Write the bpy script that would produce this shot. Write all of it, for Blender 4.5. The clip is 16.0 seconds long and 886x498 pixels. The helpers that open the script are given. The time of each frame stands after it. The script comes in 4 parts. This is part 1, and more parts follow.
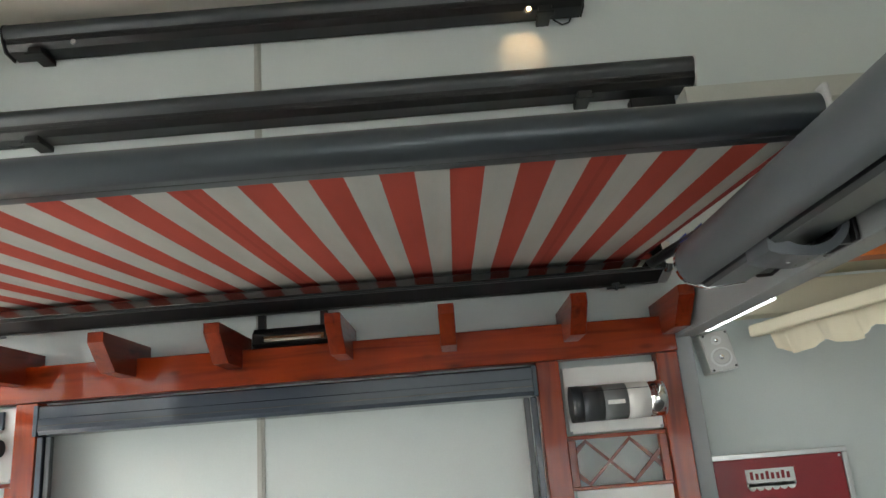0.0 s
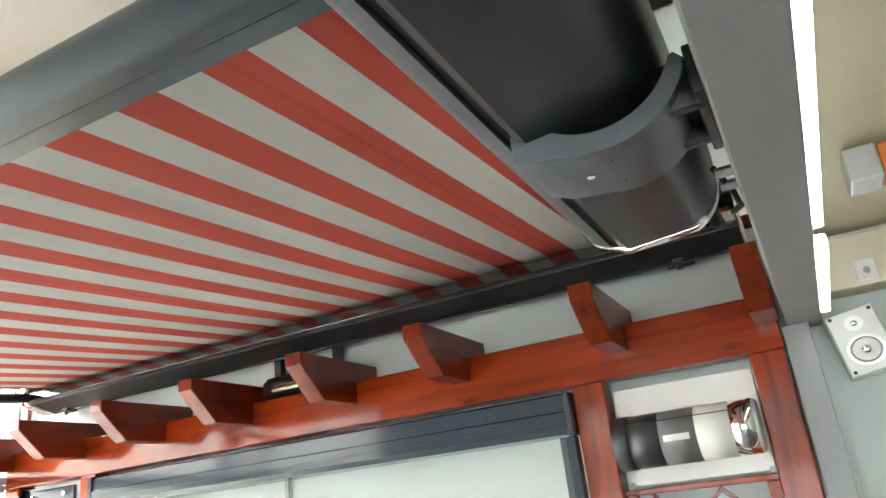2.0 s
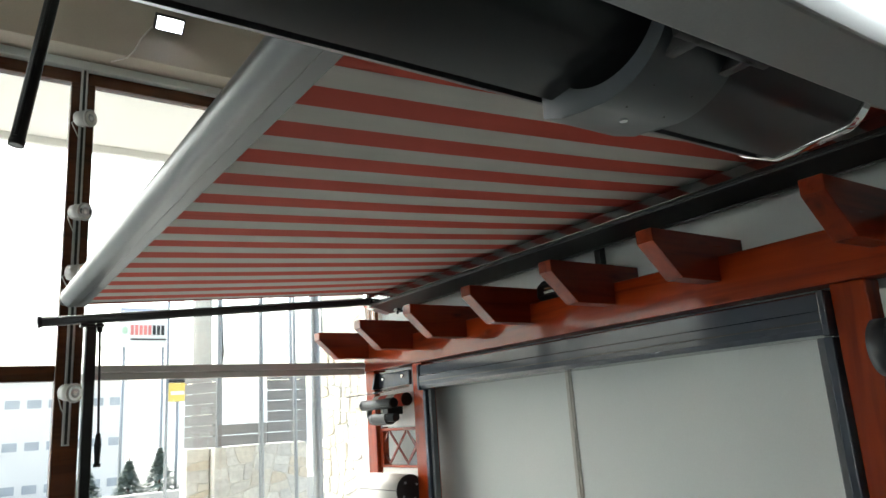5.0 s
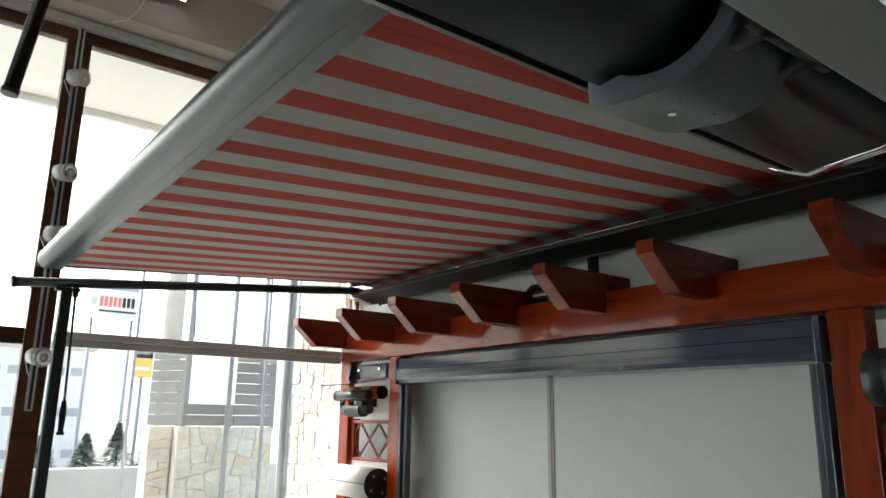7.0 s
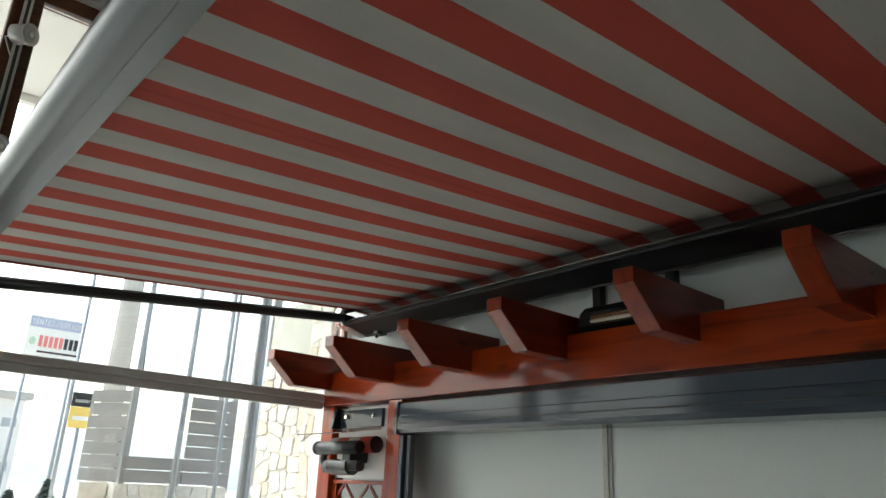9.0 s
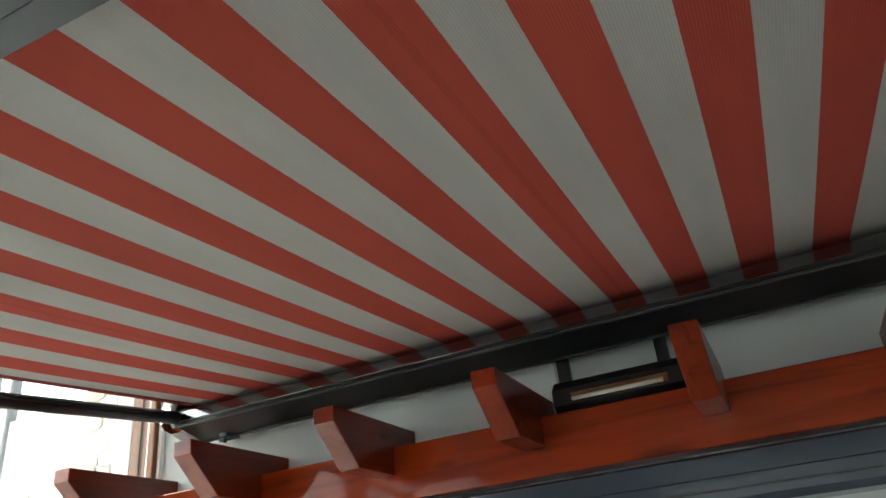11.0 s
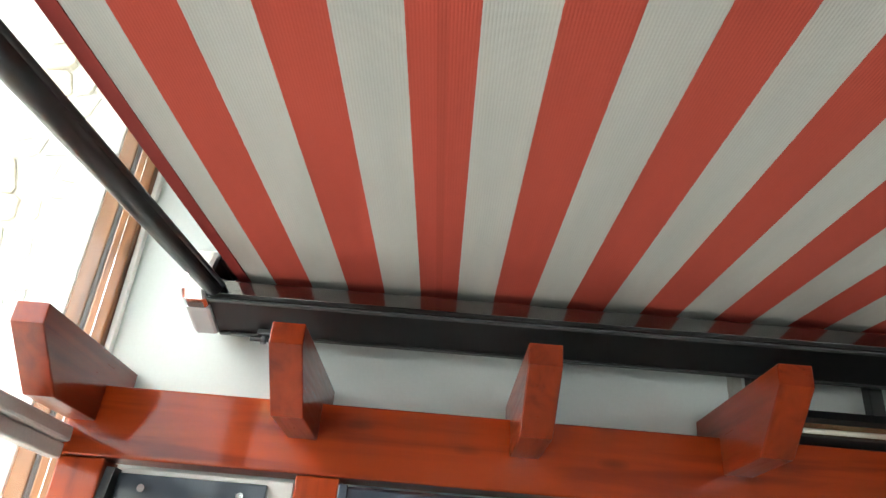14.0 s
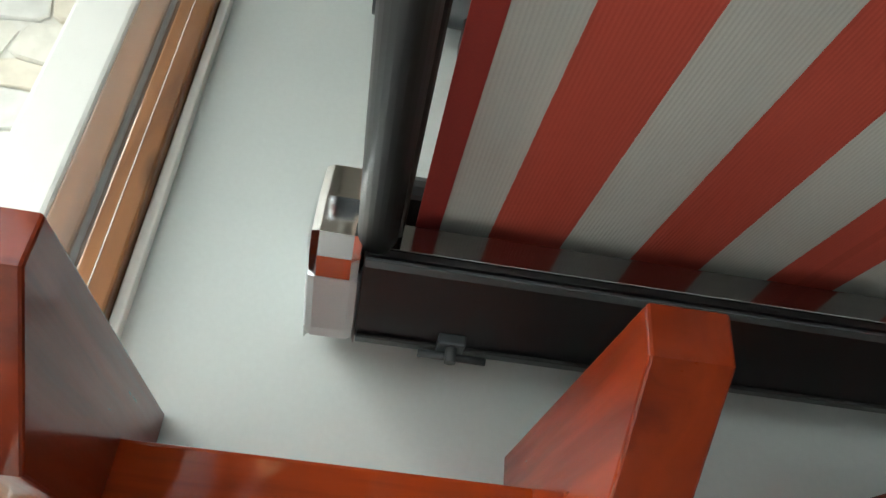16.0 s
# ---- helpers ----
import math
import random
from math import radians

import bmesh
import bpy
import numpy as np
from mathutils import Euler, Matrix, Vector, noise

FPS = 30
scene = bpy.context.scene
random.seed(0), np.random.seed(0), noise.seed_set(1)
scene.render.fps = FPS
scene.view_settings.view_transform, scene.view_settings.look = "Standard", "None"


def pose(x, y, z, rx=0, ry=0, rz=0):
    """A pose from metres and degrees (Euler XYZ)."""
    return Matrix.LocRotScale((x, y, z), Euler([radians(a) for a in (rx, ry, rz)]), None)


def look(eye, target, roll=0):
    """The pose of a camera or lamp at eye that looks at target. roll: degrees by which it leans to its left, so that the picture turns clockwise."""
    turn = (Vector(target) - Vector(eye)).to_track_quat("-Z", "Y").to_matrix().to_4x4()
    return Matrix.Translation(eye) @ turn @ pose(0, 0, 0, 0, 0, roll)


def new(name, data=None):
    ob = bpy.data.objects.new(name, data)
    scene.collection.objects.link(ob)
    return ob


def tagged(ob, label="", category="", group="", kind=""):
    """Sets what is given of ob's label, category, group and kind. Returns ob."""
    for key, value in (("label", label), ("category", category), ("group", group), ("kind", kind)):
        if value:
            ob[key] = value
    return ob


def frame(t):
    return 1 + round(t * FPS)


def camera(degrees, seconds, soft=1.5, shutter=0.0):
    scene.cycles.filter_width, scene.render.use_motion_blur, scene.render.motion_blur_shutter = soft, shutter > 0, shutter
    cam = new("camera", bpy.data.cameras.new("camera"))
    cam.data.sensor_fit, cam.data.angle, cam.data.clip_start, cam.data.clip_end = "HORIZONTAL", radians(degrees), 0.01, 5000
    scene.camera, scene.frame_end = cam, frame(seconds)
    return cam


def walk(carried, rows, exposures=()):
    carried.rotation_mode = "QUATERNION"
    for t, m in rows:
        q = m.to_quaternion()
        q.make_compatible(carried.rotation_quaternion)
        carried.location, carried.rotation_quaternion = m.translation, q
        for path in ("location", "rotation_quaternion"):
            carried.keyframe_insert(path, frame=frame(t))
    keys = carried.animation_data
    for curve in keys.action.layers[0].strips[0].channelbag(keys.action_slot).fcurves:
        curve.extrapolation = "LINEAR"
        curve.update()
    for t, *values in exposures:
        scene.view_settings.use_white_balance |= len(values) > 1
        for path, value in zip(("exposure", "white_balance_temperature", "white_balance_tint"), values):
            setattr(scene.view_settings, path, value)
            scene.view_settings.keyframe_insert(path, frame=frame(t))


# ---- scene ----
cam = camera(63.2, 16.0)
PATH = [
    (0, (3.260, -4.412, 1.840), (3.259, -2.487, 2.382), -4.66),
    (0.5, (3.502, -4.068, 1.802), (3.398, -2.174, 2.436), -4.41),
    (1, (3.904, -3.706, 1.810), (3.702, -1.825, 2.460), -7.22),
    (1.5, (4.284, -3.453, 1.810), (3.673, -1.664, 2.463), -8.07),
    (2, (4.628, -3.137, 1.883), (3.819, -1.437, 2.559), -6.85),
    (2.5, (4.905, -3.000, 1.904), (3.677, -1.538, 2.499), -4.72),
    (3, (5.063, -2.938, 1.906), (3.618, -1.637, 2.374), -4.25),
    (3.5, (5.080, -2.936, 1.905), (3.594, -1.683, 2.372), -3.17),
    (4, (5.104, -2.971, 1.897), (3.531, -1.827, 2.364), -2.95),
    (4.5, (5.125, -2.964, 1.894), (3.537, -1.842, 2.362), -3.74),
    (5, (5.133, -2.974, 1.892), (3.543, -1.851, 2.354), -3.87),
    (7.5, (4.937, -3.006, 1.868), (3.396, -1.828, 2.355), 1.75),
    (8, (4.671, -2.952, 1.861), (3.174, -1.747, 2.414), 0.66),
    (8.5, (4.397, -2.795, 1.859), (2.895, -1.610, 2.441), 2.07),
    (9, (4.091, -2.688, 1.827), (2.641, -1.465, 2.462), 2.58),
    (9.5, (3.783, -2.632, 1.833), (2.576, -1.252, 2.632), -1.56),
    (12, (2.197, -2.856, 1.959), (1.711, -1.109, 2.802), -1.25),
    (12.5, (1.913, -2.858, 1.948), (1.568, -1.065, 2.766), 1.96),
    (13, (1.609, -2.836, 1.920), (1.410, -0.990, 2.664), 2.68),
    (13.5, (1.360, -2.689, 1.978), (1.247, -0.857, 2.772), 3.02),
    (14, (1.129, -2.350, 1.975), (1.084, -0.566, 2.878), 5.23),
    (14.5, (0.892, -2.108, 2.024), (1.019, -0.348, 2.966), 3.27),
    (15, (0.666, -1.774, 2.044), (0.775, -0.016, 2.992), 1.76),
    (15.5, (0.542, -1.389, 2.210), (0.624, 0.328, 3.231), 4.34),
    (16, (0.399, -1.228, 2.272), (0.581, 0.486, 3.287), 5.50),
]
EXPOSURE = [(0, 0.0, 6350, 5), (0.5, 0.62, 6350, 5), (1.0, 0.85, 6350, 5), (2.0, 1.05, 6350, 5), (2.5, 1.0, 6350, 4), (3.0, 0.62, 6350, 3), (3.5, 0.12, 6350, 3), (4.0, -0.32, 6350, 3), (5.2, -0.58, 6350, 3), (7.3, -0.75, 6350, 3),
            (9.5, -0.95, 6350, 3), (11.8, 0.1, 6250, 2), (12.5, 0.42, 6250, 2), (14.5, 0.2, 6250, 2), (15.5, -0.35, 6200, 1), (16, -0.6, 6150, 0)]
walk(cam, [(t, look(eye, target, roll)) for t, eye, target, roll in PATH], EXPOSURE)

# ---- world and light ----
world = bpy.data.worlds.new("overcast_sky")
scene.world = world
world.use_nodes = True
wn, wl = world.node_tree.nodes, world.node_tree.links
bg = wn["Background"]
sky = wn.new("ShaderNodeTexSky")
sky.sky_type, sky.sun_disc = "NISHITA", False
sky.sun_elevation, sky.sun_rotation = radians(50), radians(250)
sky.air_density, sky.dust_density = 1.0, 6.0
desat = wn.new("ShaderNodeHueSaturation")
desat.inputs["Saturation"].default_value = 0.6
wl.new(sky.outputs[0], desat.inputs["Color"])
wl.new(desat.outputs[0], bg.inputs["Color"])
bg.inputs["Strength"].default_value = 0.95

sun = new("sun", bpy.data.lights.new("sun", "SUN"))
sun.data.energy, sun.data.angle, sun.data.color = 2.2, radians(20), (1, 0.97, 0.92)
sun.matrix_world = look((-6, -2, 9), (0, 0, 0))



# daylight through the three panes of the shop front behind the walker
for k in range(3):
    lamp = new("shop_front_daylight", bpy.data.lights.new("shop_front_daylight", "AREA"))
    lamp.data.shape, lamp.data.size, lamp.data.size_y = "RECTANGLE", 2.5, 1.9
    lamp.data.energy, lamp.data.color = 8, (0.94, 0.98, 0.98)
    lamp.matrix_world = look((2.25 + 2.7 * k, -9.55, 1.4), (2.25 + 2.7 * k, 0, 1.4))

# ---- materials ----
def mat_base(name):
    m = bpy.data.materials.new(name)
    m.use_nodes = True
    nt = m.node_tree
    return m, nt.nodes, nt.links, nt.nodes["Principled BSDF"]


def rgb(c):
    return (c[0], c[1], c[2], 1)


def surface(name, color, rough=0.5, metal=0.0, grain=60.0, vary=0.12, bump=0.05, stain=2.0, coat=0.0, stretch=(1, 1, 1), rvary=0.1):
    """A plain surface with fine grain, broad stains and a little relief."""
    m, n, l, b = mat_base(name)
    co = n.new("ShaderNodeTexCoord")
    mp = n.new("ShaderNodeMapping")
    mp.inputs["Scale"].default_value = stretch
    l.new(co.outputs["Object"], mp.inputs["Vector"])
    fine, broad = n.new("ShaderNodeTexNoise"), n.new("ShaderNodeTexNoise")
    fine.inputs["Scale"].default_value, broad.inputs["Scale"].default_value = grain, stain
    fine.inputs["Detail"].default_value, broad.inputs["Detail"].default_value = 4, 5
    l.new(mp.outputs[0], fine.inputs["Vector"])
    l.new(mp.outputs[0], broad.inputs["Vector"])
    mixn = n.new("ShaderNodeMath")
    mixn.operation = "ADD"
    l.new(fine.outputs["Fac"], mixn.inputs[0])
    l.new(broad.outputs["Fac"], mixn.inputs[1])
    ramp = n.new("ShaderNodeMapRange")
    ramp.inputs["From Min"].default_value, ramp.inputs["From Max"].default_value = 0.6, 1.4
    ramp.inputs["To Min"].default_value, ramp.inputs["To Max"].default_value = 1 - vary, 1 + vary
    l.new(mixn.outputs[0], ramp.inputs["Value"])
    hue = n.new("ShaderNodeHueSaturation")
    hue.inputs["Color"].default_value = rgb(color)
    l.new(ramp.outputs[0], hue.inputs["Value"])
    l.new(hue.outputs[0], b.inputs["Base Color"])
    rr = n.new("ShaderNodeMapRange")
    rr.inputs["To Min"].default_value, rr.inputs["To Max"].default_value = max(0.02, rough - rvary), min(1, rough + rvary)
    l.new(broad.outputs["Fac"], rr.inputs["Value"])
    l.new(rr.outputs[0], b.inputs["Roughness"])
    b.inputs["Metallic"].default_value = metal
    b.inputs["Coat Weight"].default_value = coat
    b.inputs["Coat Roughness"].default_value = 0.12
    bp = n.new("ShaderNodeBump")
    bp.inputs["Strength"].default_value, bp.inputs["Distance"].default_value = bump, 0.002
    l.new(fine.outputs["Fac"], bp.inputs["Height"])
    l.new(bp.outputs[0], b.inputs["Normal"])
    return m


def stained_wood(name, axis, c0=(0.13, 0.011, 0.002), c1=(0.33, 0.042, 0.0045)):
    """Red-brown varnished pine with the grain along the given axis."""
    m, n, l, b = mat_base(name)
    co, mp = n.new("ShaderNodeTexCoord"), n.new("ShaderNodeMapping")
    info = n.new("ShaderNodeObjectInfo")
    sc = [9.0, 9.0, 9.0]
    sc["xyz".index(axis)] = 0.7
    mp.inputs["Scale"].default_value = sc
    l.new(co.outputs["Object"], mp.inputs["Vector"])
    off = n.new("ShaderNodeVectorMath")
    off.operation = "ADD"
    scl = n.new("ShaderNodeMath")
    scl.operation = "MULTIPLY"
    scl.inputs[1].default_value = 37.0
    l.new(info.outputs["Random"], scl.inputs[0])
    l.new(mp.outputs[0], off.inputs[0])
    l.new(scl.outputs[0], off.inputs[1])
    rings, broad, fine = n.new("ShaderNodeTexNoise"), n.new("ShaderNodeTexNoise"), n.new("ShaderNodeTexNoise")
    rings.inputs["Scale"].default_value, rings.inputs["Detail"].default_value, rings.inputs["Distortion"].default_value = 1.6, 6, 1.2
    broad.inputs["Scale"].default_value = 2.6
    fine.inputs["Scale"].default_value, fine.inputs["Detail"].default_value = 9.0, 3
    l.new(off.outputs[0], rings.inputs["Vector"])
    l.new(co.outputs["Object"], broad.inputs["Vector"])
    l.new(off.outputs[0], fine.inputs["Vector"])
    ramp = n.new("ShaderNodeValToRGB")
    ramp.color_ramp.elements[0].position, ramp.color_ramp.elements[1].position = 0.22, 0.78
    ramp.color_ramp.elements[0].color, ramp.color_ramp.elements[1].color = rgb(c0), rgb(c1)
    mid = ramp.color_ramp.elements.new(0.48)
    mid.color = rgb([0.35 * p + 0.65 * q for p, q in zip(c0, c1)])
    l.new(rings.outputs["Fac"], ramp.inputs["Fac"])
    hue = n.new("ShaderNodeHueSaturation")
    vr = n.new("ShaderNodeMapRange")
    vr.inputs["From Min"].default_value, vr.inputs["From Max"].default_value = 0.3, 0.7
    vr.inputs["To Min"].default_value, vr.inputs["To Max"].default_value = 0.88, 1.1
    l.new(broad.outputs["Fac"], vr.inputs["Value"])
    l.new(vr.outputs[0], hue.inputs["Value"])
    l.new(ramp.outputs[0], hue.inputs["Color"])
    # dark knots
    vor = n.new("ShaderNodeTexVoronoi")
    vmap = n.new("ShaderNodeMapping")
    vs = [9.0, 9.0, 9.0]
    vs["xyz".index(axis)] = 3.2
    vmap.inputs["Scale"].default_value = vs
    l.new(co.outputs["Object"], vmap.inputs["Vector"])
    l.new(vmap.outputs[0], vor.inputs["Vector"])
    vor.inputs["Scale"].default_value = 0.9
    kr = n.new("ShaderNodeMapRange")
    kr.inputs["From Min"].default_value, kr.inputs["From Max"].default_value = 0.05, 0.17
    kr.inputs["To Min"].default_value, kr.inputs["To Max"].default_value = 0.5, 1.0
    l.new(vor.outputs["Distance"], kr.inputs["Value"])
    mul = n.new("ShaderNodeMix")
    mul.data_type, mul.blend_type = "RGBA", "MULTIPLY"
    mul.inputs["Factor"].default_value = 1.0
    l.new(hue.outputs[0], mul.inputs["A"])
    l.new(kr.outputs[0], mul.inputs["B"])
    l.new(mul.outputs["Result"], b.inputs["Base Color"])
    rr = n.new("ShaderNodeMapRange")
    rr.inputs["To Min"].default_value, rr.inputs["To Max"].default_value = 0.22, 0.42
    l.new(fine.outputs["Fac"], rr.inputs["Value"])
    l.new(rr.outputs[0], b.inputs["Roughness"])
    b.inputs["Coat Weight"].default_value, b.inputs["Coat Roughness"].default_value = 0.6, 0.07
    b.inputs["Specular IOR Level"].default_value = 0.12
    bp = n.new("ShaderNodeBump")
    bp.inputs["Strength"].default_value, bp.inputs["Distance"].default_value = 0.18, 0.002
    l.new(fine.outputs["Fac"], bp.inputs["Height"])
    l.new(bp.outputs[0], b.inputs["Normal"])
    return m


STRIPE_START, STRIPE_PAIR = 0.565, 0.228


def striped_cloth(name, red, white, start, pair, duty=0.5, rib=1100.0, through_light=0.03, seams=True):
    """Woven awning cloth with printed stripes across x and fine ribs along the stripes."""
    m, n, l, b = mat_base(name)
    co, sep = n.new("ShaderNodeTexCoord"), n.new("ShaderNodeSeparateXYZ")
    l.new(co.outputs["Object"], sep.inputs[0])

    def op(kind, a, bv):
        q = n.new("ShaderNodeMath")
        q.operation = kind
        for k, v in enumerate((a, bv)):
            if isinstance(v, (int, float)):
                q.inputs[k].default_value = v
            else:
                l.new(v, q.inputs[k])
        return q.outputs[0]

    wob = n.new("ShaderNodeTexNoise")
    wob.inputs["Scale"].default_value, wob.inputs["Detail"].default_value = 60.0, 2
    l.new(co.outputs["Object"], wob.inputs["Vector"])
    jit = op("MULTIPLY", op("SUBTRACT", wob.outputs["Fac"], 0.5), 0.0018)
    x = op("ADD", sep.outputs[0], jit)
    phase = op("FRACT", op("DIVIDE", op("SUBTRACT", x, start), pair), 0)
    isred = op("LESS_THAN", phase, duty)
    mix = n.new("ShaderNodeMix")
    mix.data_type = "RGBA"
    l.new(isred, mix.inputs["Factor"])
    mix.inputs["A"].default_value, mix.inputs["B"].default_value = rgb(white), rgb(red)
    # grain, dust and the doubled cloth of the seams
    broad, fine = n.new("ShaderNodeTexNoise"), n.new("ShaderNodeTexNoise")
    smap = n.new("ShaderNodeMapping")
    smap.inputs["Scale"].default_value = (6, 0.8, 1)
    l.new(co.outputs["Object"], smap.inputs["Vector"])
    l.new(smap.outputs[0], broad.inputs["Vector"])
    broad.inputs["Scale"].default_value, broad.inputs["Detail"].default_value = 1.6, 5
    fine.inputs["Scale"].default_value = 400
    l.new(co.outputs["Object"], fine.inputs["Vector"])
    val = n.new("ShaderNodeMapRange")
    val.inputs["From Min"].default_value, val.inputs["From Max"].default_value = 0.3, 0.7
    val.inputs["To Min"].default_value, val.inputs["To Max"].default_value = 0.93, 1.07
    l.new(broad.outputs["Fac"], val.inputs["Value"])
    value = op("MULTIPLY", val.outputs[0], op("ADD", op("MULTIPLY", fine.outputs["Fac"], 0.12), 0.94))
    if seams:
        sp = op("FRACT", op("DIVIDE", op("SUBTRACT", x, start + 2 * pair + 0.048), 6 * pair), 0)
        dark = op("LESS_THAN", sp, 0.018 / (6 * pair))
        value = op("MULTIPLY", value, op("SUBTRACT", 1.0, op("MULTIPLY", dark, 0.13)))
    hue = n.new("ShaderNodeHueSaturation")
    l.new(mix.outputs["Result"], hue.inputs["Color"])
    l.new(value, hue.inputs["Value"])
    l.new(hue.outputs[0], b.inputs["Base Color"])
    b.inputs["Roughness"].default_value = 0.85
    b.inputs["Specular IOR Level"].default_value = 0.2
    ribs = op("SINE", op("MULTIPLY", sep.outputs[0], rib), 0)
    bp = n.new("ShaderNodeBump")
    bp.inputs["Strength"].default_value, bp.inputs["Distance"].default_value = 0.18, 0.001
    l.new(op("ADD", ribs, fine.outputs["Fac"]), bp.inputs["Height"])
    l.new(bp.outputs[0], b.inputs["Normal"])
    if through_light:
        tr, mx = n.new("ShaderNodeBsdfTranslucent"), n.new("ShaderNodeMixShader")
        mx.inputs[0].default_value = through_light
        l.new(hue.outputs[0], tr.inputs["Color"])
        l.new(b.outputs[0], mx.inputs[1])
        l.new(tr.outputs[0], mx.inputs[2])
        l.new(mx.outputs[0], n["Material Output"].inputs["Surface"])
    return m


def glowing(name, color, strength):
    m, n, l, b = mat_base(name)
    b.inputs["Base Color"].default_value = rgb(color)
    b.inputs["Emission Color"].default_value = rgb(color)
    b.inputs["Emission Strength"].default_value = strength
    return m


def clear_glass(name, tint=(0.97, 0.99, 0.98), ior=1.45, rough=0.0):
    m, n, l, b = mat_base(name)
    b.inputs["Base Color"].default_value = rgb(tint)
    b.inputs["Transmission Weight"].default_value, b.inputs["IOR"].default_value, b.inputs["Roughness"].default_value = 1.0, ior, rough
    return m


WALL = surface("painted_wall", (0.64, 0.69, 0.675), 0.75, grain=90, vary=0.035, bump=0.06, stain=1.1)
SIDEWALL = surface("grey_painted_wall", (0.52, 0.53, 0.48), 0.75, grain=90, vary=0.04, bump=0.06, stain=1.1)
CEIL = surface("ceiling_paint", (0.72, 0.68, 0.60), 0.85, grain=70, vary=0.04, bump=0.05, stain=1.3)
BEAMPAINT = surface("beam_paint", (0.50, 0.47, 0.40), 0.8, grain=70, vary=0.05, bump=0.06, stain=1.5)
FLOORM = surface("floor_tile", (0.075, 0.072, 0.070), 0.35, grain=40, vary=0.1, bump=0.05, stain=1.0)
JOINT = surface("joint_strip", (0.42, 0.42, 0.38), 0.5, grain=80, vary=0.05)
# the rafters' wood is the same stain, its colour darkened as shade
WOODX, WOODY_SHADED, WOODZ = stained_wood("stained_wood_x", "x"), stained_wood("stained_wood_y_shaded", "y", (0.085, 0.0085, 0.003), (0.235, 0.030, 0.006)), stained_wood("stained_wood_z", "z")
WOODDARK = stained_wood("stained_wood_dark", "y", (0.06, 0.007, 0.003), (0.20, 0.026, 0.008))
WINDOWOOD = stained_wood("window_wood", "z", (0.07, 0.022, 0.008), (0.30, 0.13, 0.05))
WINDOWDARK = stained_wood("window_wood_dark", "y", (0.035, 0.012, 0.006), (0.12, 0.042, 0.016))
ANTHRACITE = surface("anthracite_powder_coat", (0.047, 0.053, 0.057), 0.32, grain=500, vary=0.06, bump=0.03, stain=3)
CHARCOAL = surface("charcoal_powder_coat", (0.016, 0.0165, 0.017), 0.34, grain=500, vary=0.08, bump=0.03, stain=3)
BODYCOAT = surface("dark_cassette_coat", (0.034, 0.037, 0.039), 0.30, 0.2, grain=500, vary=0.05, bump=0.02, stain=3, rvary=0.03)
GREYCOAT = surface("grey_powder_coat", (0.075, 0.084, 0.09), 0.36, grain=500, vary=0.06, bump=0.03, stain=3)
BARCOAT = surface("front_bar_coat", (0.058, 0.068, 0.076), 0.34, 0.35, grain=500, vary=0.02, bump=0.0, stain=2, rvary=0.02)
BLINDGREY = surface("blind_box_grey", (0.052, 0.064, 0.083), 0.11, grain=400, vary=0.06, bump=0.015, stain=3, rvary=0.03)
COVERGREY = surface("bracket_cover_grey", (0.095, 0.107, 0.117), 0.35, grain=400, vary=0.05, bump=0.03, stain=3)
SIGNTAPE = surface("red_tape", (0.50, 0.03, 0.04), 0.4, grain=60, vary=0.05)
TAPEBLUE = surface("blue_tape", (0.04, 0.08, 0.40), 0.4, grain=60, vary=0.05)
CAPGREY = surface("satin_cap", (0.60, 0.62, 0.63), 0.38, 0.4, grain=200, vary=0.03, bump=0.02)
MIDGREY = surface("mid_grey_sample", (0.17, 0.178, 0.18), 0.38, grain=300, vary=0.04, bump=0.03)
BLACK = surface("black_plastic", (0.012, 0.012, 0.012), 0.45, grain=300, vary=0.1, bump=0.03)
BEAMGREY = surface("grey_steel_beam", (0.30, 0.31, 0.31), 0.42, grain=200, vary=0.06, bump=0.03, stain=2.5)
LIPGLOSS = surface("dark_anodised_lip", (0.22, 0.22, 0.22), 0.10, 1.0, grain=200, vary=0.04, bump=0.01, rvary=0.03)
ALU = surface("brushed_aluminium", (0.62, 0.63, 0.63), 0.33, 0.85, grain=150, vary=0.05, bump=0.03)
RAILGREY = surface("pale_grey_rail", (0.58, 0.58, 0.56), 0.45, grain=150, vary=0.08, bump=0.03)
CHROME = surface("chrome", (0.85, 0.85, 0.86), 0.05, 1.0, grain=20, vary=0.02, bump=0.0, rvary=0.02)
WHITEBOARD = surface("white_board", (0.78, 0.78, 0.75), 0.4, grain=100, vary=0.03)
WHITEPLASTIC = surface("white_plastic", (0.78, 0.77, 0.73), 0.35, grain=100, vary=0.03)
SILVER = surface("silver_plastic", (0.50, 0.50, 0.49), 0.4, 0.3, grain=200, vary=0.04)
CREAMCLOTH = surface("cream_cloth", (0.68, 0.62, 0.47), 0.9, grain=300, vary=0.05, bump=0.15)
REDBOARD = surface("red_board", (0.26, 0.012, 0.018), 0.35, grain=60, vary=0.06)
ORANGE = surface("orange_wood", (0.60, 0.16, 0.03), 0.4, grain=30, vary=0.12)
MORTAR = surface("mortar", (0.70, 0.68, 0.63), 0.9, grain=60, vary=0.12, bump=0.3)
RENDERWHITE = surface("white_render", (0.80, 0.79, 0.76), 0.85, grain=40, vary=0.05, bump=0.1)
SLATGREY = surface("weathered_slat", (0.29, 0.285, 0.28), 0.7, grain=60, vary=0.2, bump=0.2, stretch=(1, 1, 6))
CONCRETE = surface("pale_concrete", (0.50, 0.49, 0.46), 0.85, grain=30, vary=0.12, bump=0.2)
